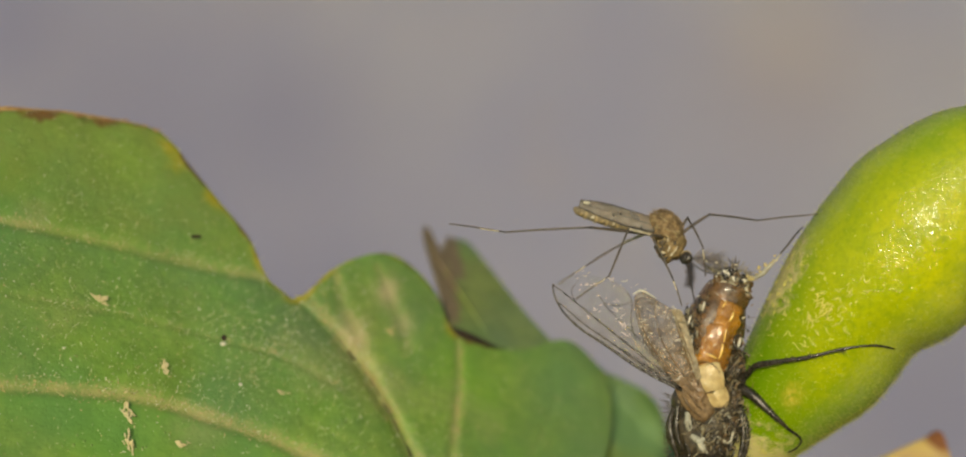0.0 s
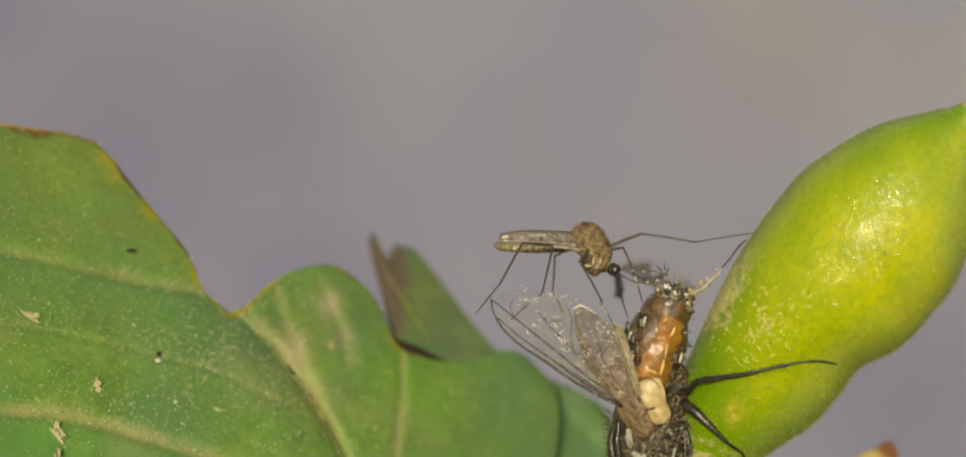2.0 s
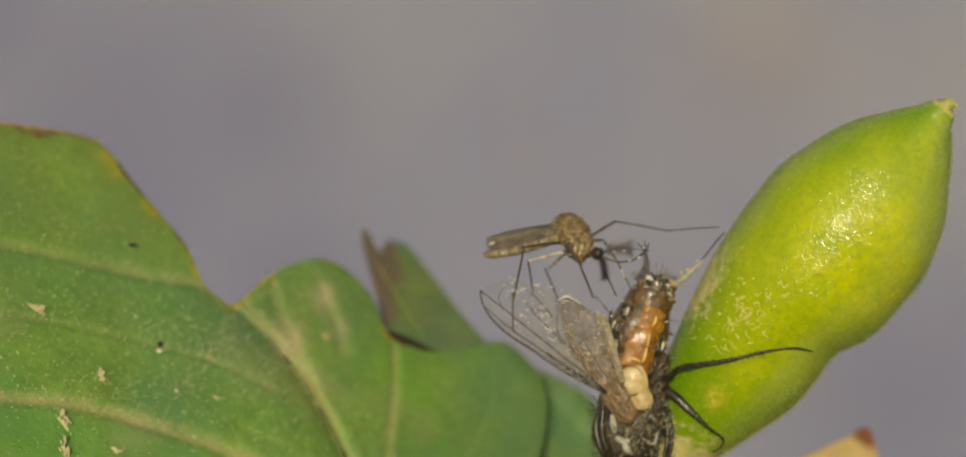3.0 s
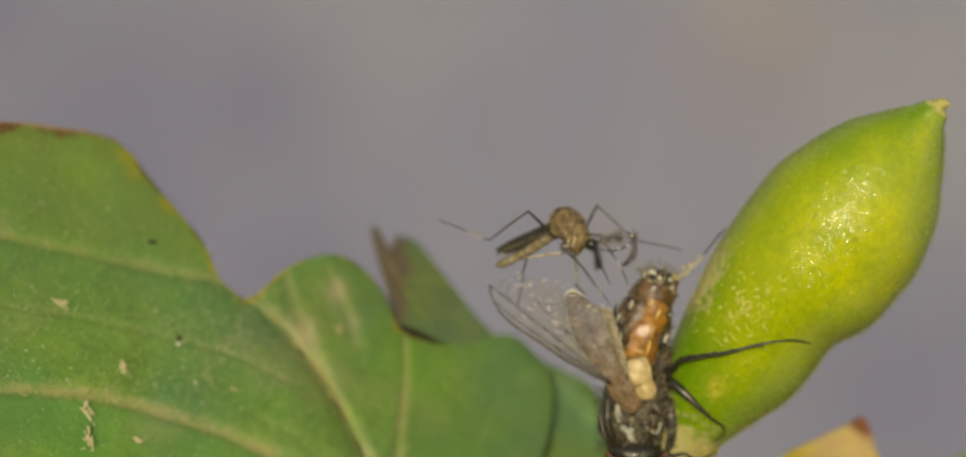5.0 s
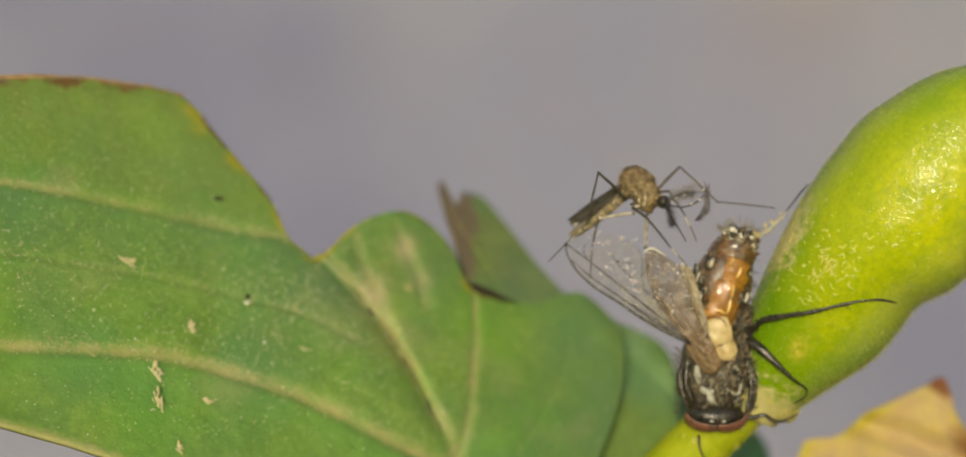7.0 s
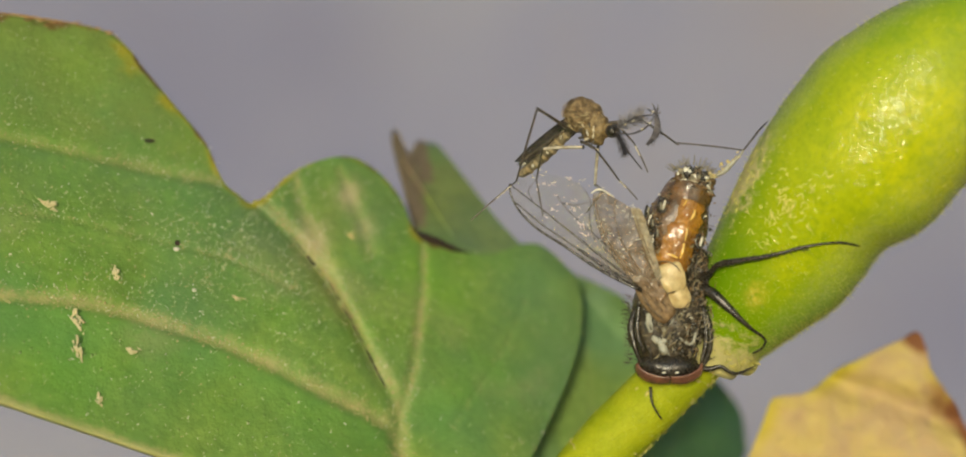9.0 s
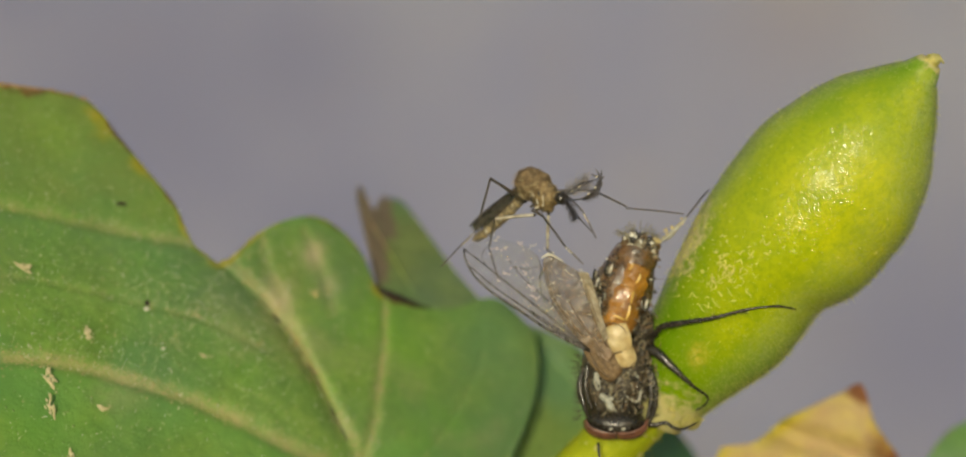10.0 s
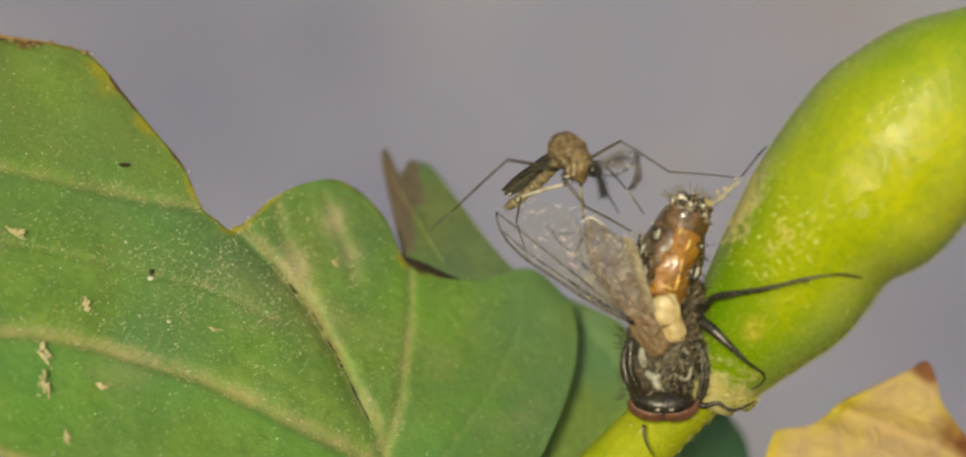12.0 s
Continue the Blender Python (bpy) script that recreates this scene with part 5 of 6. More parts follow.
    for k in range(330):
        kind = rng.random()
        if kind < 0.3:  # left flank
            z = rng.uniform(535, 640)
            bristle(fp(893 + rng.gauss(0, 3), z, -3.3), (-rng.uniform(0.1, 0.34), rng.gauss(0, 0.06), rng.uniform(-0.05, 0.2)))
        elif kind < 0.55:  # right flank
            z = rng.uniform(410, 640)
            bristle(fp(1008 + rng.gauss(0, 6), z, -3.3), (rng.uniform(0.06, 0.26), rng.gauss(0, 0.1), rng.uniform(-0.05, 0.18)))
        elif kind < 0.75:  # tail
            a = rng.uniform(0.1, 2.6)
            pale_hair.append(tube([fp(985 + 30 * math.cos(a), 358 - 24 * math.sin(a), -3.5) + np.array((math.cos(a), rng.gauss(0, 0.3), math.sin(a))) * q for q in (0, 0.08, 0.12 + 0.10 * (k % 3))], (0.012, 0.010, 0.004), 5, 4))
        else:  # back
            bristle(fp(rng.uniform(905, 1000), rng.uniform(545, 632), -3.8), (rng.gauss(0, 0.1), -0.12, rng.uniform(0.1, 0.34)))
    for u in np.linspace(0, 1, 90):  # leg spines
        p = fp(1030 + 130 * u, 487 - 24 * u, -4.65 - 0.6 * u)
        bristle(p, (0.05, -0.05, rng.choice((-1, 1)) * rng.uniform(0.07, 0.19)), 0.009)
    for u in np.linspace(0, 1, 70):
        p = fp(1018 + 56 * u, 534 + 50 * u, -3.80 - 0.2 * u)
        bristle(p, (rng.choice((-1, 1)) * rng.uniform(0.05, 0.14), -0.03, rng.choice((-1, 1)) * rng.uniform(0.04, 0.12)), 0.009)
    part("pale_bristle_coat", merge(*pale_hair), KHAKI_GREY, fly, "", kind="stuff")
    part("bristle_coat", merge(*hair), BRISTLE, fly, "", kind="stuff", smooth=False)


fly_body()


KHAKI_WING = plain_material("folded_rim", (0.38, 0.33, 0.22), (0.20, 0.155, 0.09), 0.16, 0.35, 0.5, 0.06)
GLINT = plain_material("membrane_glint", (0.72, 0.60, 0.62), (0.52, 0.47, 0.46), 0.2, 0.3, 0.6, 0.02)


def fly_wings():
    def film(name, rim_a, rim_b, depth, m, label, wave):
        a, b = spline([(x, z) for x, z in rim_a], 60), spline([(x, z) for x, z in rim_b], 60)
        v = np.linspace(0, 1, 36)
        p = (a[:, None] * (1 - v[None, :, None]) + b[:, None] * v[None, :, None]).reshape(-1, 2)
        w = wavy(p, 26, 2.0) * wave + 0.5 * wave * wavy(p, 9, 7.0)
        g = np.array([fp(x, z, depth(x, z) + q) for (x, z), q in zip(p, w)]).reshape(60, 36, 3)
        root = np.repeat((1 - np.linspace(0, 1, 60)) ** 2.2, 36)
        return part(name, slab(g, 0.012), m, fly, label, {"root": np.r_[root, root]})

    far = lambda x, z: -4.15 + 0.55 * min(1.0, max(0.0, (905 - x) / 200))
    clear = film("wing", ((908, 528), (880, 515), (838, 492), (795, 462), (752, 434), (722, 405), (708, 378), (706, 363)), ((915, 500), (880, 470), (850, 440), (836, 405), (822, 372), (795, 355), (757, 347), (722, 352)), far, WING_CLEAR, "clear glassy wing with dark veins", 0.12)
    near = lambda x, z: -4.25 + 0.25 * min(1.0, max(0.0, (920 - x) / 90))
    grey = film("wing", ((938, 548), (905, 522), (872, 488), (848, 450), (836, 412), (833, 382), (846, 374)), ((945, 535), (934, 505), (925, 475), (919, 440), (908, 412), (880, 394), (858, 380)), near, WING_GREY, "crumpled grey-brown folded wing", 0.10)

    def vein(parent, pts, r, depth, m=CHITIN):
        part("vein", tube([fp(x, z, depth(x, z) - 0.03) for x, z in pts], (r * 1.1, r * 0.9, r * 0.55), 22, 6), m, parent)

    for pts, r in ((((908, 528), (870, 510), (830, 487), (790, 459), (750, 433), (722, 406), (708, 380), (706, 362)), 0.045), (((905, 520), (860, 486), (815, 450), (775, 418), (738, 388), (707, 364)), 0.030),
                   (((903, 522), (850, 492), (800, 456), (755, 425), (716, 392)), 0.030), (((905, 510), (875, 480), (850, 455), (820, 428), (790, 398), (778, 380)), 0.020), (((836, 450), (828, 420), (830, 392), (822, 374)), 0.016),
                   (((785, 392), (806, 396), (830, 390)), 0.014), (((740, 388), (735, 372), (750, 352)), 0.010), (((908, 524), (876, 505), (842, 482), (812, 462)), 0.022), (((910, 516), (884, 494), (862, 474), (846, 458)), 0.022)):
        vein(clear, pts, r, far)
    for pts, r in ((((930, 530), (900, 490), (876, 450), (866, 410), (868, 388)), 0.022), (((935, 520), (915, 475), (900, 430), (893, 404)), 0.030), (((925, 530), (880, 485), (850, 440), (838, 395)), 0.022)):
        vein(grey, pts, r, near, BROWN)
    # sparkle on the wing creases, modelled as tiny pale flakes
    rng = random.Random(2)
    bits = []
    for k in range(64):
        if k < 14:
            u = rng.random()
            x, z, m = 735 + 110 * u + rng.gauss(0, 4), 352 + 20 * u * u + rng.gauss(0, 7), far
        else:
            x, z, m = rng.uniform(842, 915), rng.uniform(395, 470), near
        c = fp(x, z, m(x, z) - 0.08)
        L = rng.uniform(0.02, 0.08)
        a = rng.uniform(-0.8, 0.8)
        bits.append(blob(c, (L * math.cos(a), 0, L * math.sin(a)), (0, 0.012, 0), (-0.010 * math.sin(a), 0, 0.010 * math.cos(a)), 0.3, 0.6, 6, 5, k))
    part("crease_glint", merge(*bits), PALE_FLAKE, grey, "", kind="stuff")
    # bright creased rim of the folded wing
    part("torn_rim", tube([fp(x, z, -4.2) for x, z in ((830, 378), (842, 372), (853, 376), (866, 384))], (0.015, 0.04, 0.03, 0.012), 10, 6), PALE_FLAKE, grey, "pale torn rim")
    panel = film("folded_edge", ((930, 512), (922, 490), (911, 460), (901, 432), (893, 410), (890, 400)), ((938, 508), (933, 488), (926, 466), (919, 440), (912, 416), (905, 402)), lambda x, z: -4.36 + 0.16 * min(1.0, max(0.0, (912 - x) / 40)), KHAKI_WING, "pale crumpled folded edge of the wing", 0.10)
    part("fold_line", tube([fp(x, z, -4.40) for x, z in ((894, 404), (903, 430), (914, 460), (925, 490))], (0.008, 0.02, 0.012), 16, 5), BROWN, panel)
    # pale crumpled tip and glints of the clear wing, shaped as pale flakes
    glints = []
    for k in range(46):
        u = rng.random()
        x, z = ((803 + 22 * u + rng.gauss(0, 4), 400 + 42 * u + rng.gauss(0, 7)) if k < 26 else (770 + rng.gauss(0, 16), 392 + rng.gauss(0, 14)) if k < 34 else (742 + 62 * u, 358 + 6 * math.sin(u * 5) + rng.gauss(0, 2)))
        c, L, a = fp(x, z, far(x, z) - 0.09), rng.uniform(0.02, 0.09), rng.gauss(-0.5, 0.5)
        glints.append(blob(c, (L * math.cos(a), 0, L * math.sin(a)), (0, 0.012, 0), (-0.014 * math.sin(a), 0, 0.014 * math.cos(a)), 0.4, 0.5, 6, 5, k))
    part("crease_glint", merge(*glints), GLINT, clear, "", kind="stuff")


fly_wings()

# ---- mosquito ----
GNAT_TAN = plain_material("tan_band", (0.36, 0.29, 0.16), (0.26, 0.20, 0.10), 0.2, 0.5, 0.3, 0.03)
gnat = thing("mosquito", (0.0, 0.0, 0.0), "slender brown mosquito with feathery feelers, feeding at the dead fly", "mosquito")
# seconds, thorax in plan x and z, lean and turn of the thorax, lean of the belly and of the folded wings, in degrees
GNAT_ROWS = [
    (0.0, 1.73, 1.72, -22, 0, -15, -17), (0.5, 1.80, 1.62, -23, 0, -15, -17), (1.0, 1.68, 1.60, -23, 0, -15, -17), (1.5, 1.66, 1.52, -22, 2, -13, -15), (2.0, 1.27, 1.74, -17, 8, 0, -3), (2.5, 1.17, 1.82, -9, 14, 9, 3), (3.4, 1.12, 1.88, -6, 20, 14, 8),
    (4.3, 1.05, 1.94, -4, 28, 20, 14), (5.0, 0.84, 1.95, -3, 32, 26, 18), (5.5, 0.79, 1.88, -2, 32, 27, 19), (6.5, 0.58, 1.85, 0, 34, 32, 25), (7.5, 0.58, 1.89, 2, 34, 36, 28), (8.5, 0.54, 1.98, 6, 34, 37, 30), (9.5, 0.51, 2.04, 10, 34, 38, 32),
    (10.5, 0.47, 1.88, 11, 36, 37, 30), (11.2, 0.44, 1.82, 8, 38, 35, 28), (12.0, 0.36, 1.72, 5, 42, 34, 26),
]


def gnat_pose(x, z, lean, turn):
    a, b = radians(lean), radians(turn)
    ahead = Vector((math.cos(a) * math.cos(b), -math.sin(b), math.sin(a) * math.cos(b)))
    side = Vector((-math.sin(a), 0, math.cos(a)))
    up = (side - ahead * side.dot(ahead)).normalized()
    away = up.cross(ahead)
    m = Matrix((ahead, away, up)).transposed().to_4x4()
    m.translation = Vector((x * MM, -3.5 * MM, z * MM + LIFT))
    return m


GNAT_HEAD = {}
GNAT_REAR = {"belly": [], "wing": []}
WAIST = (-0.30, 0.0, -0.18)
WING_ROOT = (-0.05, 0.0, -0.02)


def gnat_body():
    rng = random.Random(21)
    Z = (0, 0, 0)
    axes = np.array(((0.56, 0, -0.24), (0, 0.43, 0), (0.14, 0, 0.46)))
    hub = np.array((0.03, 0, 0.0))
    part("thorax", blob(hub, axes[0], axes[1], axes[2], 0.20, 0.4, 26, 20, 3.0), GNAT_FUR, gnat, "humped brown furry thorax", at=Z)
    part("breast", blob((0.30, 0, -0.38), (0.42, 0, -0.18), (0, 0.33, 0), (0.16, 0, 0.46), 0.30, 0.35, 24, 18, 8.0), GNAT_BREAST, gnat, "golden brown breast with dark seams", at=Z)
    fur = []
    for k in range(760):
        a, b = rng.uniform(0, 6.28), rng.uniform(-0.6, 1)
        d = np.array((math.cos(a) * math.sqrt(1 - b * b), math.sin(a) * math.sqrt(1 - b * b), b))
        p = hub + (d * 0.99) @ axes
        q = p + d * rng.uniform(0.04, 0.15) + np.array((-0.05, 0, 0.0))
        o = np.cross(d, (0.3, 1, 0.2)) * 0.008
        fur.append(([p - o, p + o, p + np.array((0, 0.012, 0.006)), q], [(0, 1, 3), (1, 2, 3), (2, 0, 3)]))
    part("fur", merge(*fur), GNAT_FUR, gnat, "", kind="stuff", smooth=False, at=Z)
    # banded belly, ring by ring on its own core
    W = np.array(WAIST)
    core = part("belly", tube(W + np.array(((0.12, 0, 0.02), (-1.1, 0, -0.06), (-2.3, 0, -0.02))), (0.11, 0.12, 0.09), 14, 10), GNAT_BAND, gnat, "slender banded brown belly", at=Z)
    GNAT_REAR["belly"].append(core)
    for k in range(7):
        u0, u1 = k / 7, (k + 1) / 7 + 0.02
        x0, x1 = W[0] - 0.05 - 2.30 * u0, W[0] - 0.05 - 2.30 * u1
        z0, z1 = W[2] - 0.09 * math.sin(u0 * 3.0), W[2] - 0.09 * math.sin(u1 * 3.0)
        r = 0.165 - 0.025 * u0
        part("belly_ring", tube(((x0, 0, z0), ((x0 + x1) / 2, 0, (z0 + z1) / 2), (x1, 0, z1)), (r * 0.88, r * 1.05, r * 0.86), 8, 14), GNAT_BAND, core, "brown belly ring", at=Z)
        part("pale_band", tube(((x0 - 0.02, 0, z0 - 0.012), (x0 - 0.11, 0, z0 - 0.016)), (r * 1.0, r * 1.05), 4, 14), GNAT_TAN, core, "tan band", at=Z)
        part("pale_patch", blob((x0 - 0.18, -r * 0.80, z0 - 0.02), (0.07, 0, 0.04), (0, 0.04, 0), (-0.02, 0, 0.05), 0.4, 0.5, 8, 6, k), GNAT_PALE if k % 2 else GNAT_TAN, core, at=Z)
    e = W + np.array((-2.36, 0, 0.0))
    part("clasper", merge(blob(e + (0, -0.08, -0.03), (0.13, 0, -0.05), (0, 0.07, 0), (0.02, 0, 0.09), 0.3, 0.5, 10, 8), blob(e + (0, 0.08, 0.0), (0.13, 0, -0.04), (0, 0.07, 0), (0.02, 0, 0.09), 0.3, 0.5, 10, 8, 3.0)), GNAT_BAND, core, at=Z)
    # folded wings over the belly
    for k, (dy, dz) in enumerate(((-0.18, 0.0), (0.14, 0.02))):
        n, m = 40, 10
        g = np.zeros((n, m, 3))
        for i in range(n):
            u = i / (n - 1)
            half = 0.235 * math.sin(math.pi * min(1, 0.14 + u * 0.78)) ** 0.6
            for j in range(m):
                v = j / (m - 1) * 2 - 1
                g[i, j] = (-0.05 - 2.62 * u, dy * (1 - 0.6 * u) + v * half * 0.25, -0.02 + dz - 0.02 * u + v * half + 0.012 * math.sin(u * 20 + v * 3))
        w = part("wing", slab(g, 0.012), WING_GNAT, gnat, "narrow dusky wing folded over the belly", at=Z)
        GNAT_REAR["wing"].append(w)
        part("vein", tube([tuple(g[i, 0 if k == 0 else m - 1]) for i in (0, 8, 16, 24, 32, 39)], (0.035, 0.025, 0.015), 24, 6), GNAT_DARK, w, at=Z)
        part("vein", tube([tuple(g[i, m // 2]) for i in (0, 10, 20, 30, 38)], (0.02, 0.015, 0.01), 20, 5), GNAT_DARK, w, at=Z)
        if k == 0:
            part("pale_spot", blob((-2.48, -0.14, 0.03), (0.11, 0, 0.01), (0, 0.03, 0), (0, 0, 0.05), 0.2, 0.5, 8, 6), GNAT_PALE, w, "white wing tip", at=Z)
    stripes = []
    for k in range(34):
        a, b, L = rng.uniform(-2.9, -0.3), rng.uniform(-0.9, 0.4), rng.uniform(0.08, 0.24)
        pts = []
        for u in (-1, 0, 1):
            aa, bb = a + u * L, b + u * L * 0.4
            d = np.array((math.cos(aa) * math.sqrt(max(0.05, 1 - bb * bb)), math.sin(aa) * math.sqrt(max(0.05, 1 - bb * bb)), bb))
            pts.append(hub + (d * 1.03) @ axes)
        stripes.append(tube(pts, (0.01, rng.uniform(0.02, 0.045), 0.01), 8, 6, 0.6))
    part("pale_scale_coat", merge(*stripes), GNAT_TAN, gnat, "", kind="stuff", at=Z)
    # seams and pale patches on the breast
    dark, light = [], []
    for k in range(15):
        x, z, a = rng.uniform(-0.04, 0.56), rng.uniform(-0.86, -0.18), rng.gauss(1.0, 0.7)
        y = -0.36 * math.sqrt(max(0.15, 1 - ((x - 0.28) / 0.42) ** 2 - ((z + 0.44) / 0.48) ** 2)) - 0.02
        L, w = rng.uniform(0.08, 0.20), rng.uniform(0.02, 0.045)
        d = np.array((math.cos(a) * L, 0, math.sin(a) * L))
        (dark if k % 3 else light).append(tube(((x, y, z) - d * 0.6, (x, y - 0.03, z), (x, y, z) + d * 0.6), (w * 0.4, w, w * 0.4), 7, 6, 0.6))
    part("dark_scale_coat", merge(*dark), GNAT_LEG, gnat, "", kind="stuff", at=Z)
    part("white_scale_coat", merge(*light), GNAT_PALE, gnat, "", kind="stuff", at=Z)
    # head with eyes, beak and feathered feelers
    H = np.array((0.90, 0.0, -0.56))
    head = GNAT_HEAD["head"] = part("head", blob(H, (0.20, 0, 0.0), (0, 0.21, 0), (0, 0, 0.20), 0.08, 0.5, 20, 14), GNAT_DARK, gnat, "small dark head", at=Z)
    part("neck", tube(((0.36, 0, -0.40), H - (0.12, 0, -0.06)), (0.14, 0.11), 6, 10), GNAT_FUR, head, at=Z)
    for s in (-1, 1):
        part("eye", blob(H + (0.04, s * 0.14, 0.0), (0.13, 0, 0.0), (0, 0.10, 0), (0, 0, 0.15), 0.03, 0.5, 14, 10), CHITIN, head, "black eye", at=Z)
    part("pale_ring", tube([H + (-0.03 + 0.17 * math.cos(a), -0.12, 0.04 + 0.16 * math.sin(a)) for a in np.linspace(0.9, 3.2, 9)], (0.012, 0.022, 0.012), 14, 6), GNAT_TAN, head, at=Z)
    part("beak", tube((H + (0.08, 0, -0.12), H + (0.42, 0.02, -0.65), H + (0.80, 0.02, -1.20)), (0.035, 0.026, 0.018), 12, 6), GNAT_DARK, head, "long thin beak", at=Z)

    def feeler(tip, bend, spread, fill, m, thick, reach):
        a, b = H + (0.08, 0, 0.02), H + np.array(tip, float)
        mid = (a + b) / 2 + np.array(bend)
        c = spline((a, mid, b), 30)
        shaft = part("feeler", tube((a, mid, b), (0.028, 0.02, 0.012), 16, 6), PLUME, head, "feathery dark feeler", at=Z)
        barbs = []
        for k in range(fill):
            i = rng.randrange(2, reach)
            p = c[i]
            d = c[i + 1] - c[i - 1]
            d /= np.linalg.norm(d)
            e = np.array([rng.gauss(0, 1) for _ in range(3)])
            e -= d * (e @ d)
            e /= np.linalg.norm(e)
            q = p + (e * 0.80 + d * 0.65) * spread * rng.uniform(0.4, 1.0)
            o = np.cross(d, e) * thick
            barbs.append(([p - o, p + o, p + d * 0.012, q], [(0, 1, 3), (1, 2, 3), (2, 0, 3)]))
        part("barb_fringe", merge(*barbs), m, shaft, "", kind="stuff", smooth=False, at=Z)
        return c

    feeler((0.40, -0.12, -0.80), (0.04, 0, 0.02), 0.32, 520, PLUME, 0.009, 25)
    c = feeler((1.42, 0.10, 0.30), (-0.05, 0, 0.12), 0.62, 520, PLUME_PALE, 0.006, 20)
    tip = c[-1]
    for way in ((-0.26, 0.0, 0.20), (-0.06, -0.05, 0.34), (0.10, 0.0, 0.28), (0.14, 0.05, 0.06), (0.02, -0.05, -0.26), (-0.12, 0.05, -0.18)):
        a = tip - (0.02, 0, 0)
        part("feeler_tip", tube((a, a + np.array(way) * 0.55 + np.array((0.03, 0, 0)), a + np.array(way)), (0.022, 0.034, 0.010), 10, 6), PLUME, head, "dark splayed feeler end", at=Z)
    part("palp", tube((H + (0.12, -0.08, -0.04), H + (0.65, -0.1, -0.16), H + (1.15, -0.1, -0.02), tip - (0.02, 0.1, 0.04)), (0.022, 0.022, 0.034, 0.02), 18, 6), PLUME, head, "dark palp", at=Z)
    # bright glints on the feelers, put in as small pale blobs
    for q in ((0.55, -0.22, 0.12), (0.85, -0.25, 0.20), (1.42, -0.12, 0.38), (1.30, -0.12, 0.08), (1.05, -0.15, -0.06)):
        part("pale_glint", blob(H + q, (0.05, 0, 0.02), (0, 0.02, 0), (0, 0, 0.028), 0.4, 0.5, 8, 6, q[0]), GNAT_PALE, head, at=Z)
    # the second plume, a dark curved vane that hinges at the end of the first
    n, m = 20, 7
    g = np.zeros((n, m, 3))
    for i in range(n):
        u = i / (n - 1)
        half = 0.085 * math.sin(math.pi * (0.10 + 0.86 * u)) ** 0.8
        for j in range(m):
            v = j / (m - 1) * 2 - 1
            g[i, j] = (0.92 * u, 0.05 * v, 0.16 * math.sin(math.pi * u) + v * half)
    vane = GNAT_HEAD["vane"] = part("plume", slab(g, 0.02), PLUME, head, "dark curved plume", at=Z)
    barbs = []
    for k in range(170):
        i = rng.randrange(1, n - 1)
        p = g[i, rng.randrange(m)]
        q = p + np.array((rng.uniform(0.02, 0.16), rng.gauss(0, 0.06), rng.uniform(0.0, 0.14) * rng.choice((1, 1, -1))))
        o = np.array((0.006, 0, -0.004))
        barbs.append(([p - o, p + o, p + np.array((0, 0.01, 0)), q], [(0, 1, 3), (1, 2, 3), (2, 0, 3)]))
    part("barb_fringe", merge(*barbs), PLUME, vane, "", kind="stuff", smooth=False, at=Z)
    GNAT_HEAD["tip"] = tip


gnat_body()

# hips in the body's millimetres, early and once it has turned round, and the lengths of thigh, shin and foot
LEGS = {
    "hind_near": ((-0.30, -0.22, -0.32), (-0.25, -0.24, -0.45), (2.0, 2.5, 1.75)),
    "mid_near": ((-0.10, -0.05, -0.30), (-0.02, -0.24, -0.90), (1.25, 1.50, 1.20)),
    "mid_far": ((-0.42, 0.22, -0.28), (0.28, 0.10, -0.95), (1.30, 1.25, 1.10)),
    "front_near": ((0.05, -0.26, -0.25), (-0.02, -0.26, -0.75), (0.95, 1.40, 0.85)),
    "front_far": ((0.36, 0.10, -0.20), (0.42, 0.10, -0.35), (0.80, 1.10, 0.95)),
    "reaching": ((0.40, 0.22, -0.10), (0.48, 0.20, -0.30), (1.25, 1.60, 1.85)),
}
LEG_PARTS = {}


def gnat_legs():
    for name, (early, late, lengths) in LEGS.items():
        rows = []
        for k, (nm, length) in enumerate(zip(("thigh", "shin", "foot"), lengths)):
            r = (0.045, 0.030, 0.021)[k]
            # sun glint on the middle thighs is put into a pale colour
            pale = name in ("mid_near", "mid_far") and k == 0
            m = GNAT_LEG if not pale else plain_pale
            ob = part(nm, tube(((0, 0, 0), (length * 0.5, 0, 0.015), (length, 0, 0)), (r, r * 1.1, r * 0.85), 12, 8), m, gnat, "thin dark leg segment", at=(0, 0, 0))
            part("joint", blob((0, 0, 0), (r * 1.25, 0, 0), (0, r * 1.25, 0), (0, 0, r * 1.25), 0, 1, 8, 6), GNAT_DARK, ob, at=(0, 0, 0))
            if k == 2 and name != "reaching":
                part("pale_ring", tube(((length * 0.12, 0, 0), (length * 0.45, 0, 0.01)), (r * 1.15, r * 1.1), 4, 8), GNAT_PALE, ob, "white ring", at=(0, 0, 0))
            rows.append(ob)
        LEG_PARTS[name] = rows


# dark leg coloured pale for the sun on it
plain_pale = plain_material("sunlit_thigh", (0.62, 0.57, 0.45), (0.32, 0.27, 0.19), 0.35, 0.25, 0.8, 0.01)
gnat_legs()

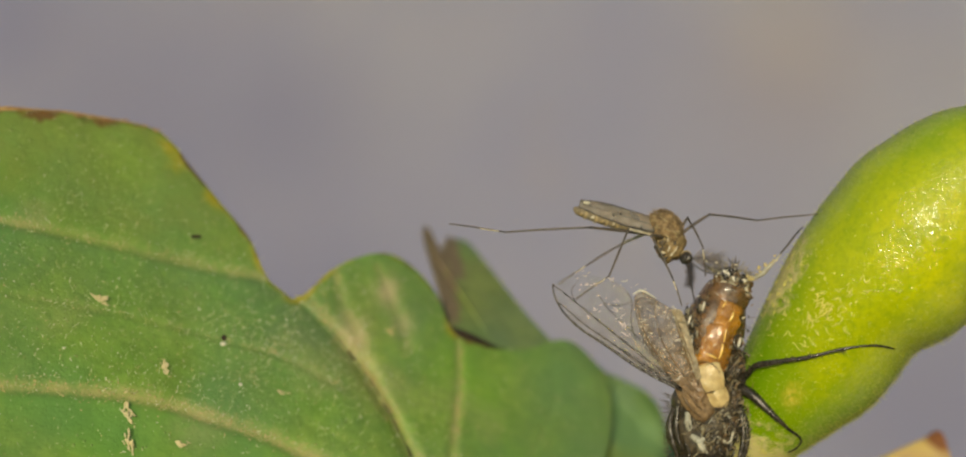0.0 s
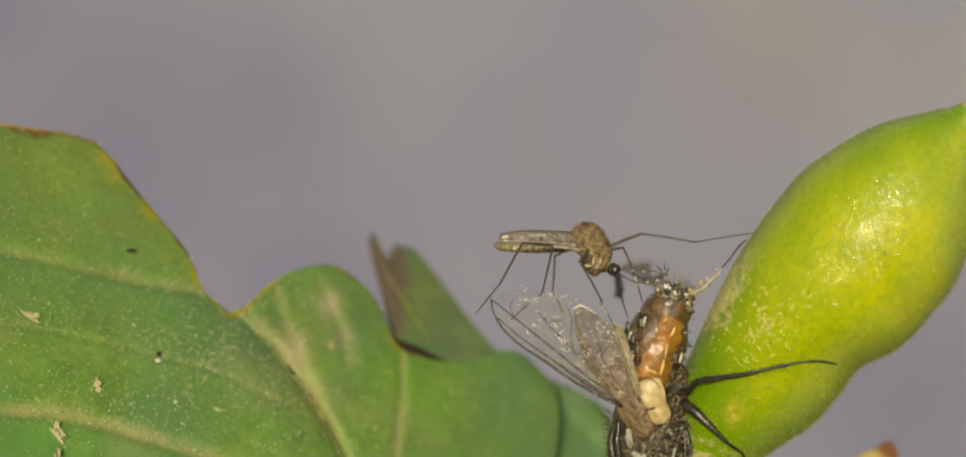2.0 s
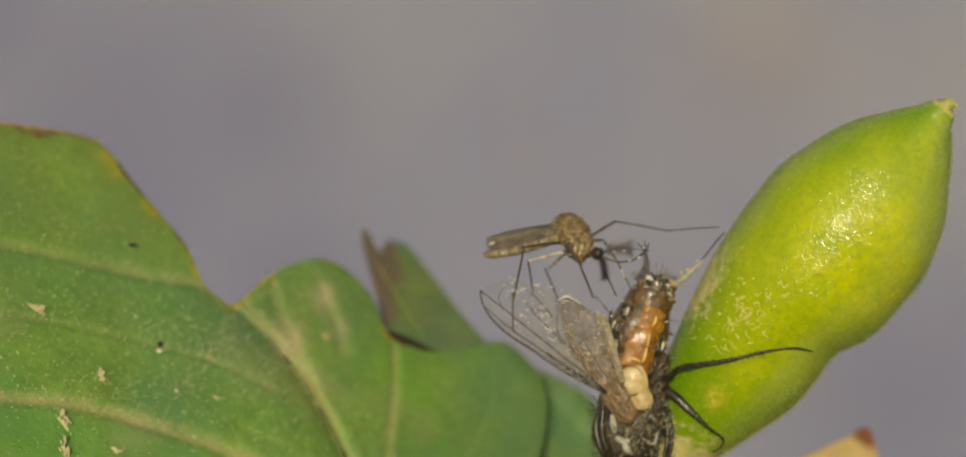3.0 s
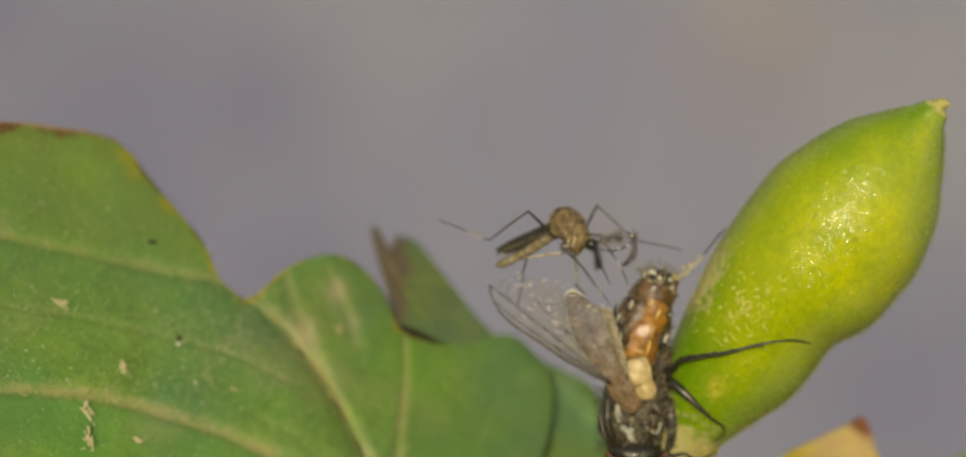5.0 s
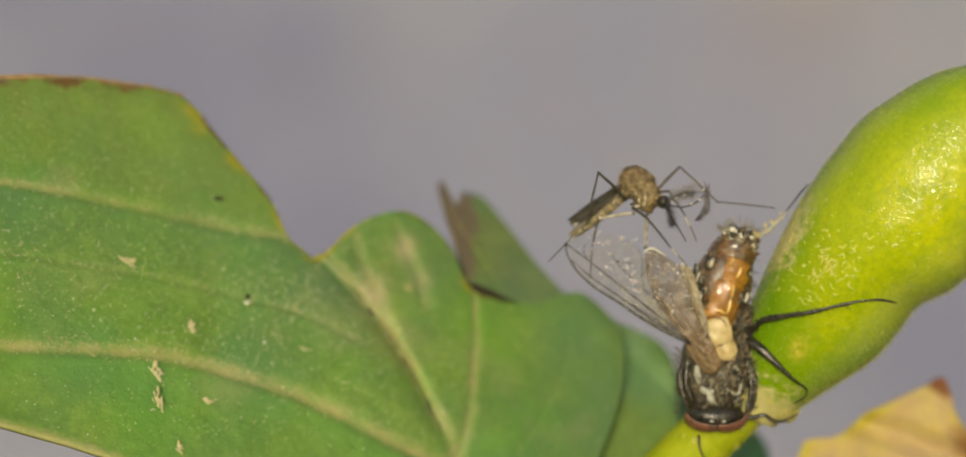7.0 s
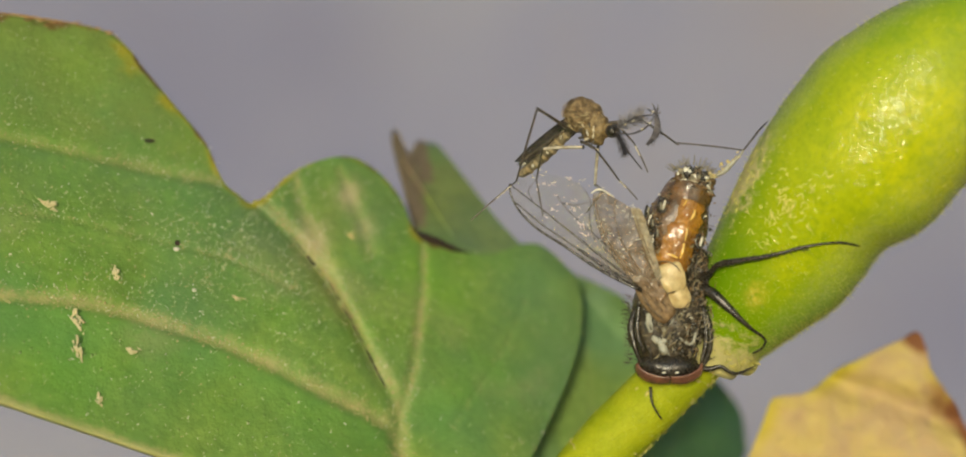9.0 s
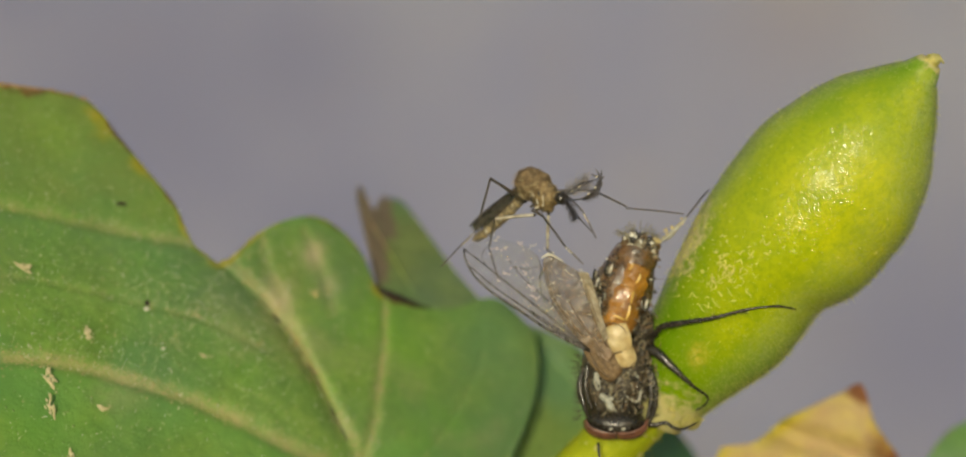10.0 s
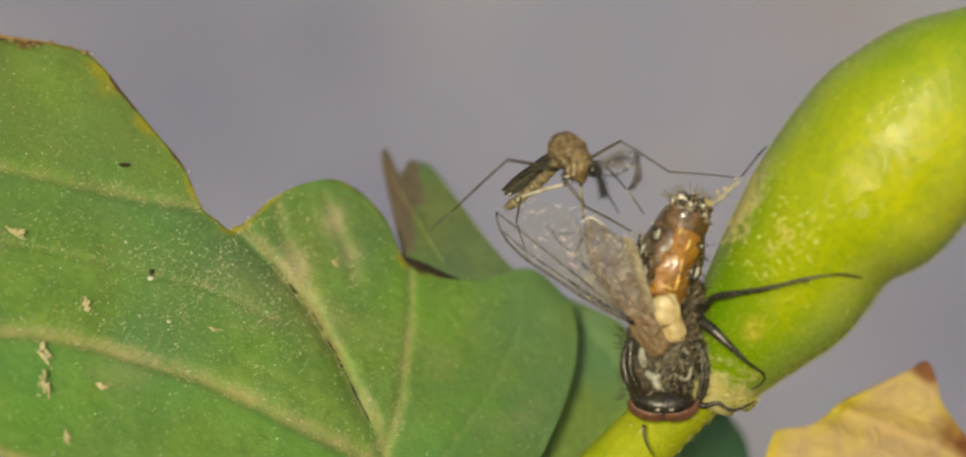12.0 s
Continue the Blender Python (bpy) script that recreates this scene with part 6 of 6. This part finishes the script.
# Where knee, ankle and toe stand from the thorax: seconds, then right and down for each, in hundredths of 1.9 mm
STEPS = {
    "hind_near": [(0, -121, 0, -252, 8, -338, -3), (0.5, -118, -2, -250, 4, -330, 4), (1, -108, -2, -239, 4, -325, -2), (1.5, -122, 4, -254, 17, -337, 14), (2, -107, 3, -135, 60, -174, 108), (2.2, -129, 13, -217, 60, -260, 80), (2.5, -112, -4, -150, -10, -160, -14),
                  (2.7, -100, 27, -121, 88, -125, 150), (4.3, -66, -19, -63, 85, -90, 150), (5, -69, -19, -124, 22, -239, -19), (5.5, -82, 18, -95, 62, -112, 100), (6, -58, -10, -100, 100, -180, 180), (6.5, -63, -14, -70, 50, -120, 110)],
    "hind_late": [(7.5, -71, -16, -92, 75, -179, 160), (9.5, -72, -4, -99, 99, -179, 168), (10.5, -67, -13, -75, 30, -105, 90), (12, -87, 14, -165, 83, -195, 112)],
    "mid_near": [(0, -62, 2, -90, 74, -145, 113), (0.5, -66, -2, -93, 66, -154, 113), (1, -63, -4, -82, 67, -140, 107), (1.5, -60, 0, -84, 68, -150, 113), (2, -60, 8, -74, 77, -125, 122), (2.7, -70, 40, -62, 96, -40, 116),
                 (4.3, -70, 56, -72, 80, -80, 120), (6.5, -66, 58, -70, 95, -75, 130), (9.5, -62, 52, -70, 95, -62, 135), (12, -68, 66, -75, 100, -65, 135)],
    "mid_far": [(0, -60, 20, -125, 60, -180, 98), (0.5, -71, -8, -126, 17, -181, 20), (1, -63, -5, -121, 19, -188, 32), (1.5, -72, 46, -92, 72, -110, 82), (2, -50, 20, -55, 77, -45, 95), (2.5, -28, -57, -25, -110, -18, -160), (2.8, -40, 40, -20, 100, 0, 112),
                (4.3, 14, 100, 25, 116, 20, 130), (6.5, 18, 102, 28, 112, 20, 130), (9.5, 22, 104, 30, 114, 20, 130), (12, 24, 96, 32, 108, 22, 128)],
    "front_near": [(0, -28, 12, 8, 82, 22, 126), (1.5, -28, 14, 10, 84, 26, 125), (2.5, 0, 50, 30, 104, 48, 128), (4.3, 14, 60, 42, 98, 62, 126), (5.5, 14, 61, 47, 99, 69, 127), (7.5, 12, 56, 50, 98, 82, 135), (10.5, 10, 50, 45, 95, 85, 135), (12, 28, 85, 88, 114, 116, 135)],
    "front_far": [(0, 47, -36, 55, 25, 61, 63), (1.5, 52, -30, 56, 25, 60, 65), (2, 53, 8, 65, 45, 77, 83), (4.3, 56, 18, 78, 55, 98, 95), (7.5, 52, 10, 72, 45, 93, 91), (10.5, 50, 12, 76, 40, 101, 89), (12, 50, 14, 80, 50, 112, 94)],
    "reaching": [(0, 77, -29, 137, -14, 239, -25), (1.5, 70, -32, 142, -15, 244, -33), (2, 83, -15, 168, 0, 267, -17), (2.5, 93, -6, 178, 8, 269, -11), (2.7, 83, -8, 165, 3, 253, -11), (4.3, 52, -37, 116, 25, 214, 41), (5, 52, -33, 115, 28, 198, 41),
                 (6.5, 66, -30, 124, 28, 217, 38)],
    "reaching_late": [(7.5, 77, -22, 129, 31, 228, 43), (9.5, 110, 10, 140, 41, 239, 52), (10.5, 108, 8, 141, 31, 228, 41), (12, 78, -16, 159, 36, 260, 39)],
}


def body_row(t):
    rows = GNAT_ROWS
    ts = [r[0] for r in rows]
    return [float(np.interp(t, ts, [r[k] for r in rows])) for k in range(1, 5)]


def aimed(base, way):
    """A pose at base whose x axis points along way."""
    x = way.normalized()
    y = Vector((0, 0, 1)).cross(x)
    y = y.normalized() if y.length > 1e-3 else Vector((0, 1, 0))
    z = x.cross(y)
    m = Matrix((x, y, z)).transposed().to_4x4()
    m.translation = base
    return m


def motions():
    walk(gnat, [(row[0], gnat_pose(*row[1:5])) for row in GNAT_ROWS])

    def hinged(pivot, angle):
        m = Matrix.Translation(Vector(pivot) * MM)
        return m @ Matrix.Rotation(radians(angle), 4, "Y") @ m.inverted()

    def rolled(pivot, angle):
        m = Matrix.Translation(Vector(pivot) * MM)
        return m @ Matrix.Rotation(radians(angle), 4, "X") @ m.inverted()

    # belly and wings droop from the thorax: their lean less the thorax's, about the body's cross axis
    for key, pivot, column in (("belly", WAIST, 5), ("wing", WING_ROOT, 6)):
        for ob in GNAT_REAR[key]:
            rolls = [0 if key == "belly" else 86 * min(1.0, max(0.0, (row[0] - 1.5) / 3.0)) for row in GNAT_ROWS]
            walk(ob, [(row[0], hinged(pivot, -(row[column] - row[3])) @ rolled(pivot, roll)) for row, roll in zip(GNAT_ROWS, rolls)])
    nods = ((0, 0), (1.5, 0), (2.5, 2), (4.3, 4), (6.5, 2), (9.5, 2), (10.5, -4), (12, 4))
    walk(GNAT_HEAD["head"], [(t, hinged((0.50, 0, -0.42), a)) for t, a in nods])
    # the vane: folded back along the first plume, then hanging
    swings = ((0, 196), (2.0, 196), (2.5, 262), (4.3, 252), (7.5, 248), (9.5, 238), (10.2, 205), (11.0, 215), (11.5, 250), (12, 250))
    tip = Matrix.Translation(Vector([float(v) for v in GNAT_HEAD["tip"]]) * MM)
    walk(GNAT_HEAD["vane"], [(t, tip @ Matrix.Rotation(radians(-a), 4, "Y")) for t, a in swings])
    for name, (early, late, lengths) in LEGS.items():
        steps = STEPS[name] + (STEPS["hind_late"] if name == "hind_near" else STEPS["reaching_late"] if name == "reaching" else [])
        far = 1 if "far" in name or name == "reaching" else -1
        keyed = [[], [], []]
        for t, *marks in steps:
            body = gnat_pose(*body_row(t))
            inv = body.inverted()
            at = body @ (Vector(early).lerp(Vector(late), min(1.0, max(0.0, (t - 2.0) / 2.0))) * MM)
            for k in range(3):
                goal = body.translation + Vector((marks[2 * k] * 0.019, 0, -marks[2 * k + 1] * 0.019)) * MM
                flat = goal - at
                flat.y = 0
                length = lengths[k] * MM
                reach = min(flat.length, length * 0.995)
                dy = math.sqrt(max(0.0, length**2 - reach**2)) * (far if k == 0 else -far * (1 if k == 1 else -1) * 0.9)
                way = flat.normalized() * reach + Vector((0, dy, 0))
                if k == 2 and name not in ("reaching", "hind_near"):
                    way.y *= 0.4
                keyed[k].append((t, aimed(inv @ at, inv.to_3x3() @ way)))
                at = at + way.normalized() * length
        for ob, rows in zip(LEG_PARTS[name], keyed):
            walk(ob, rows)


motions()
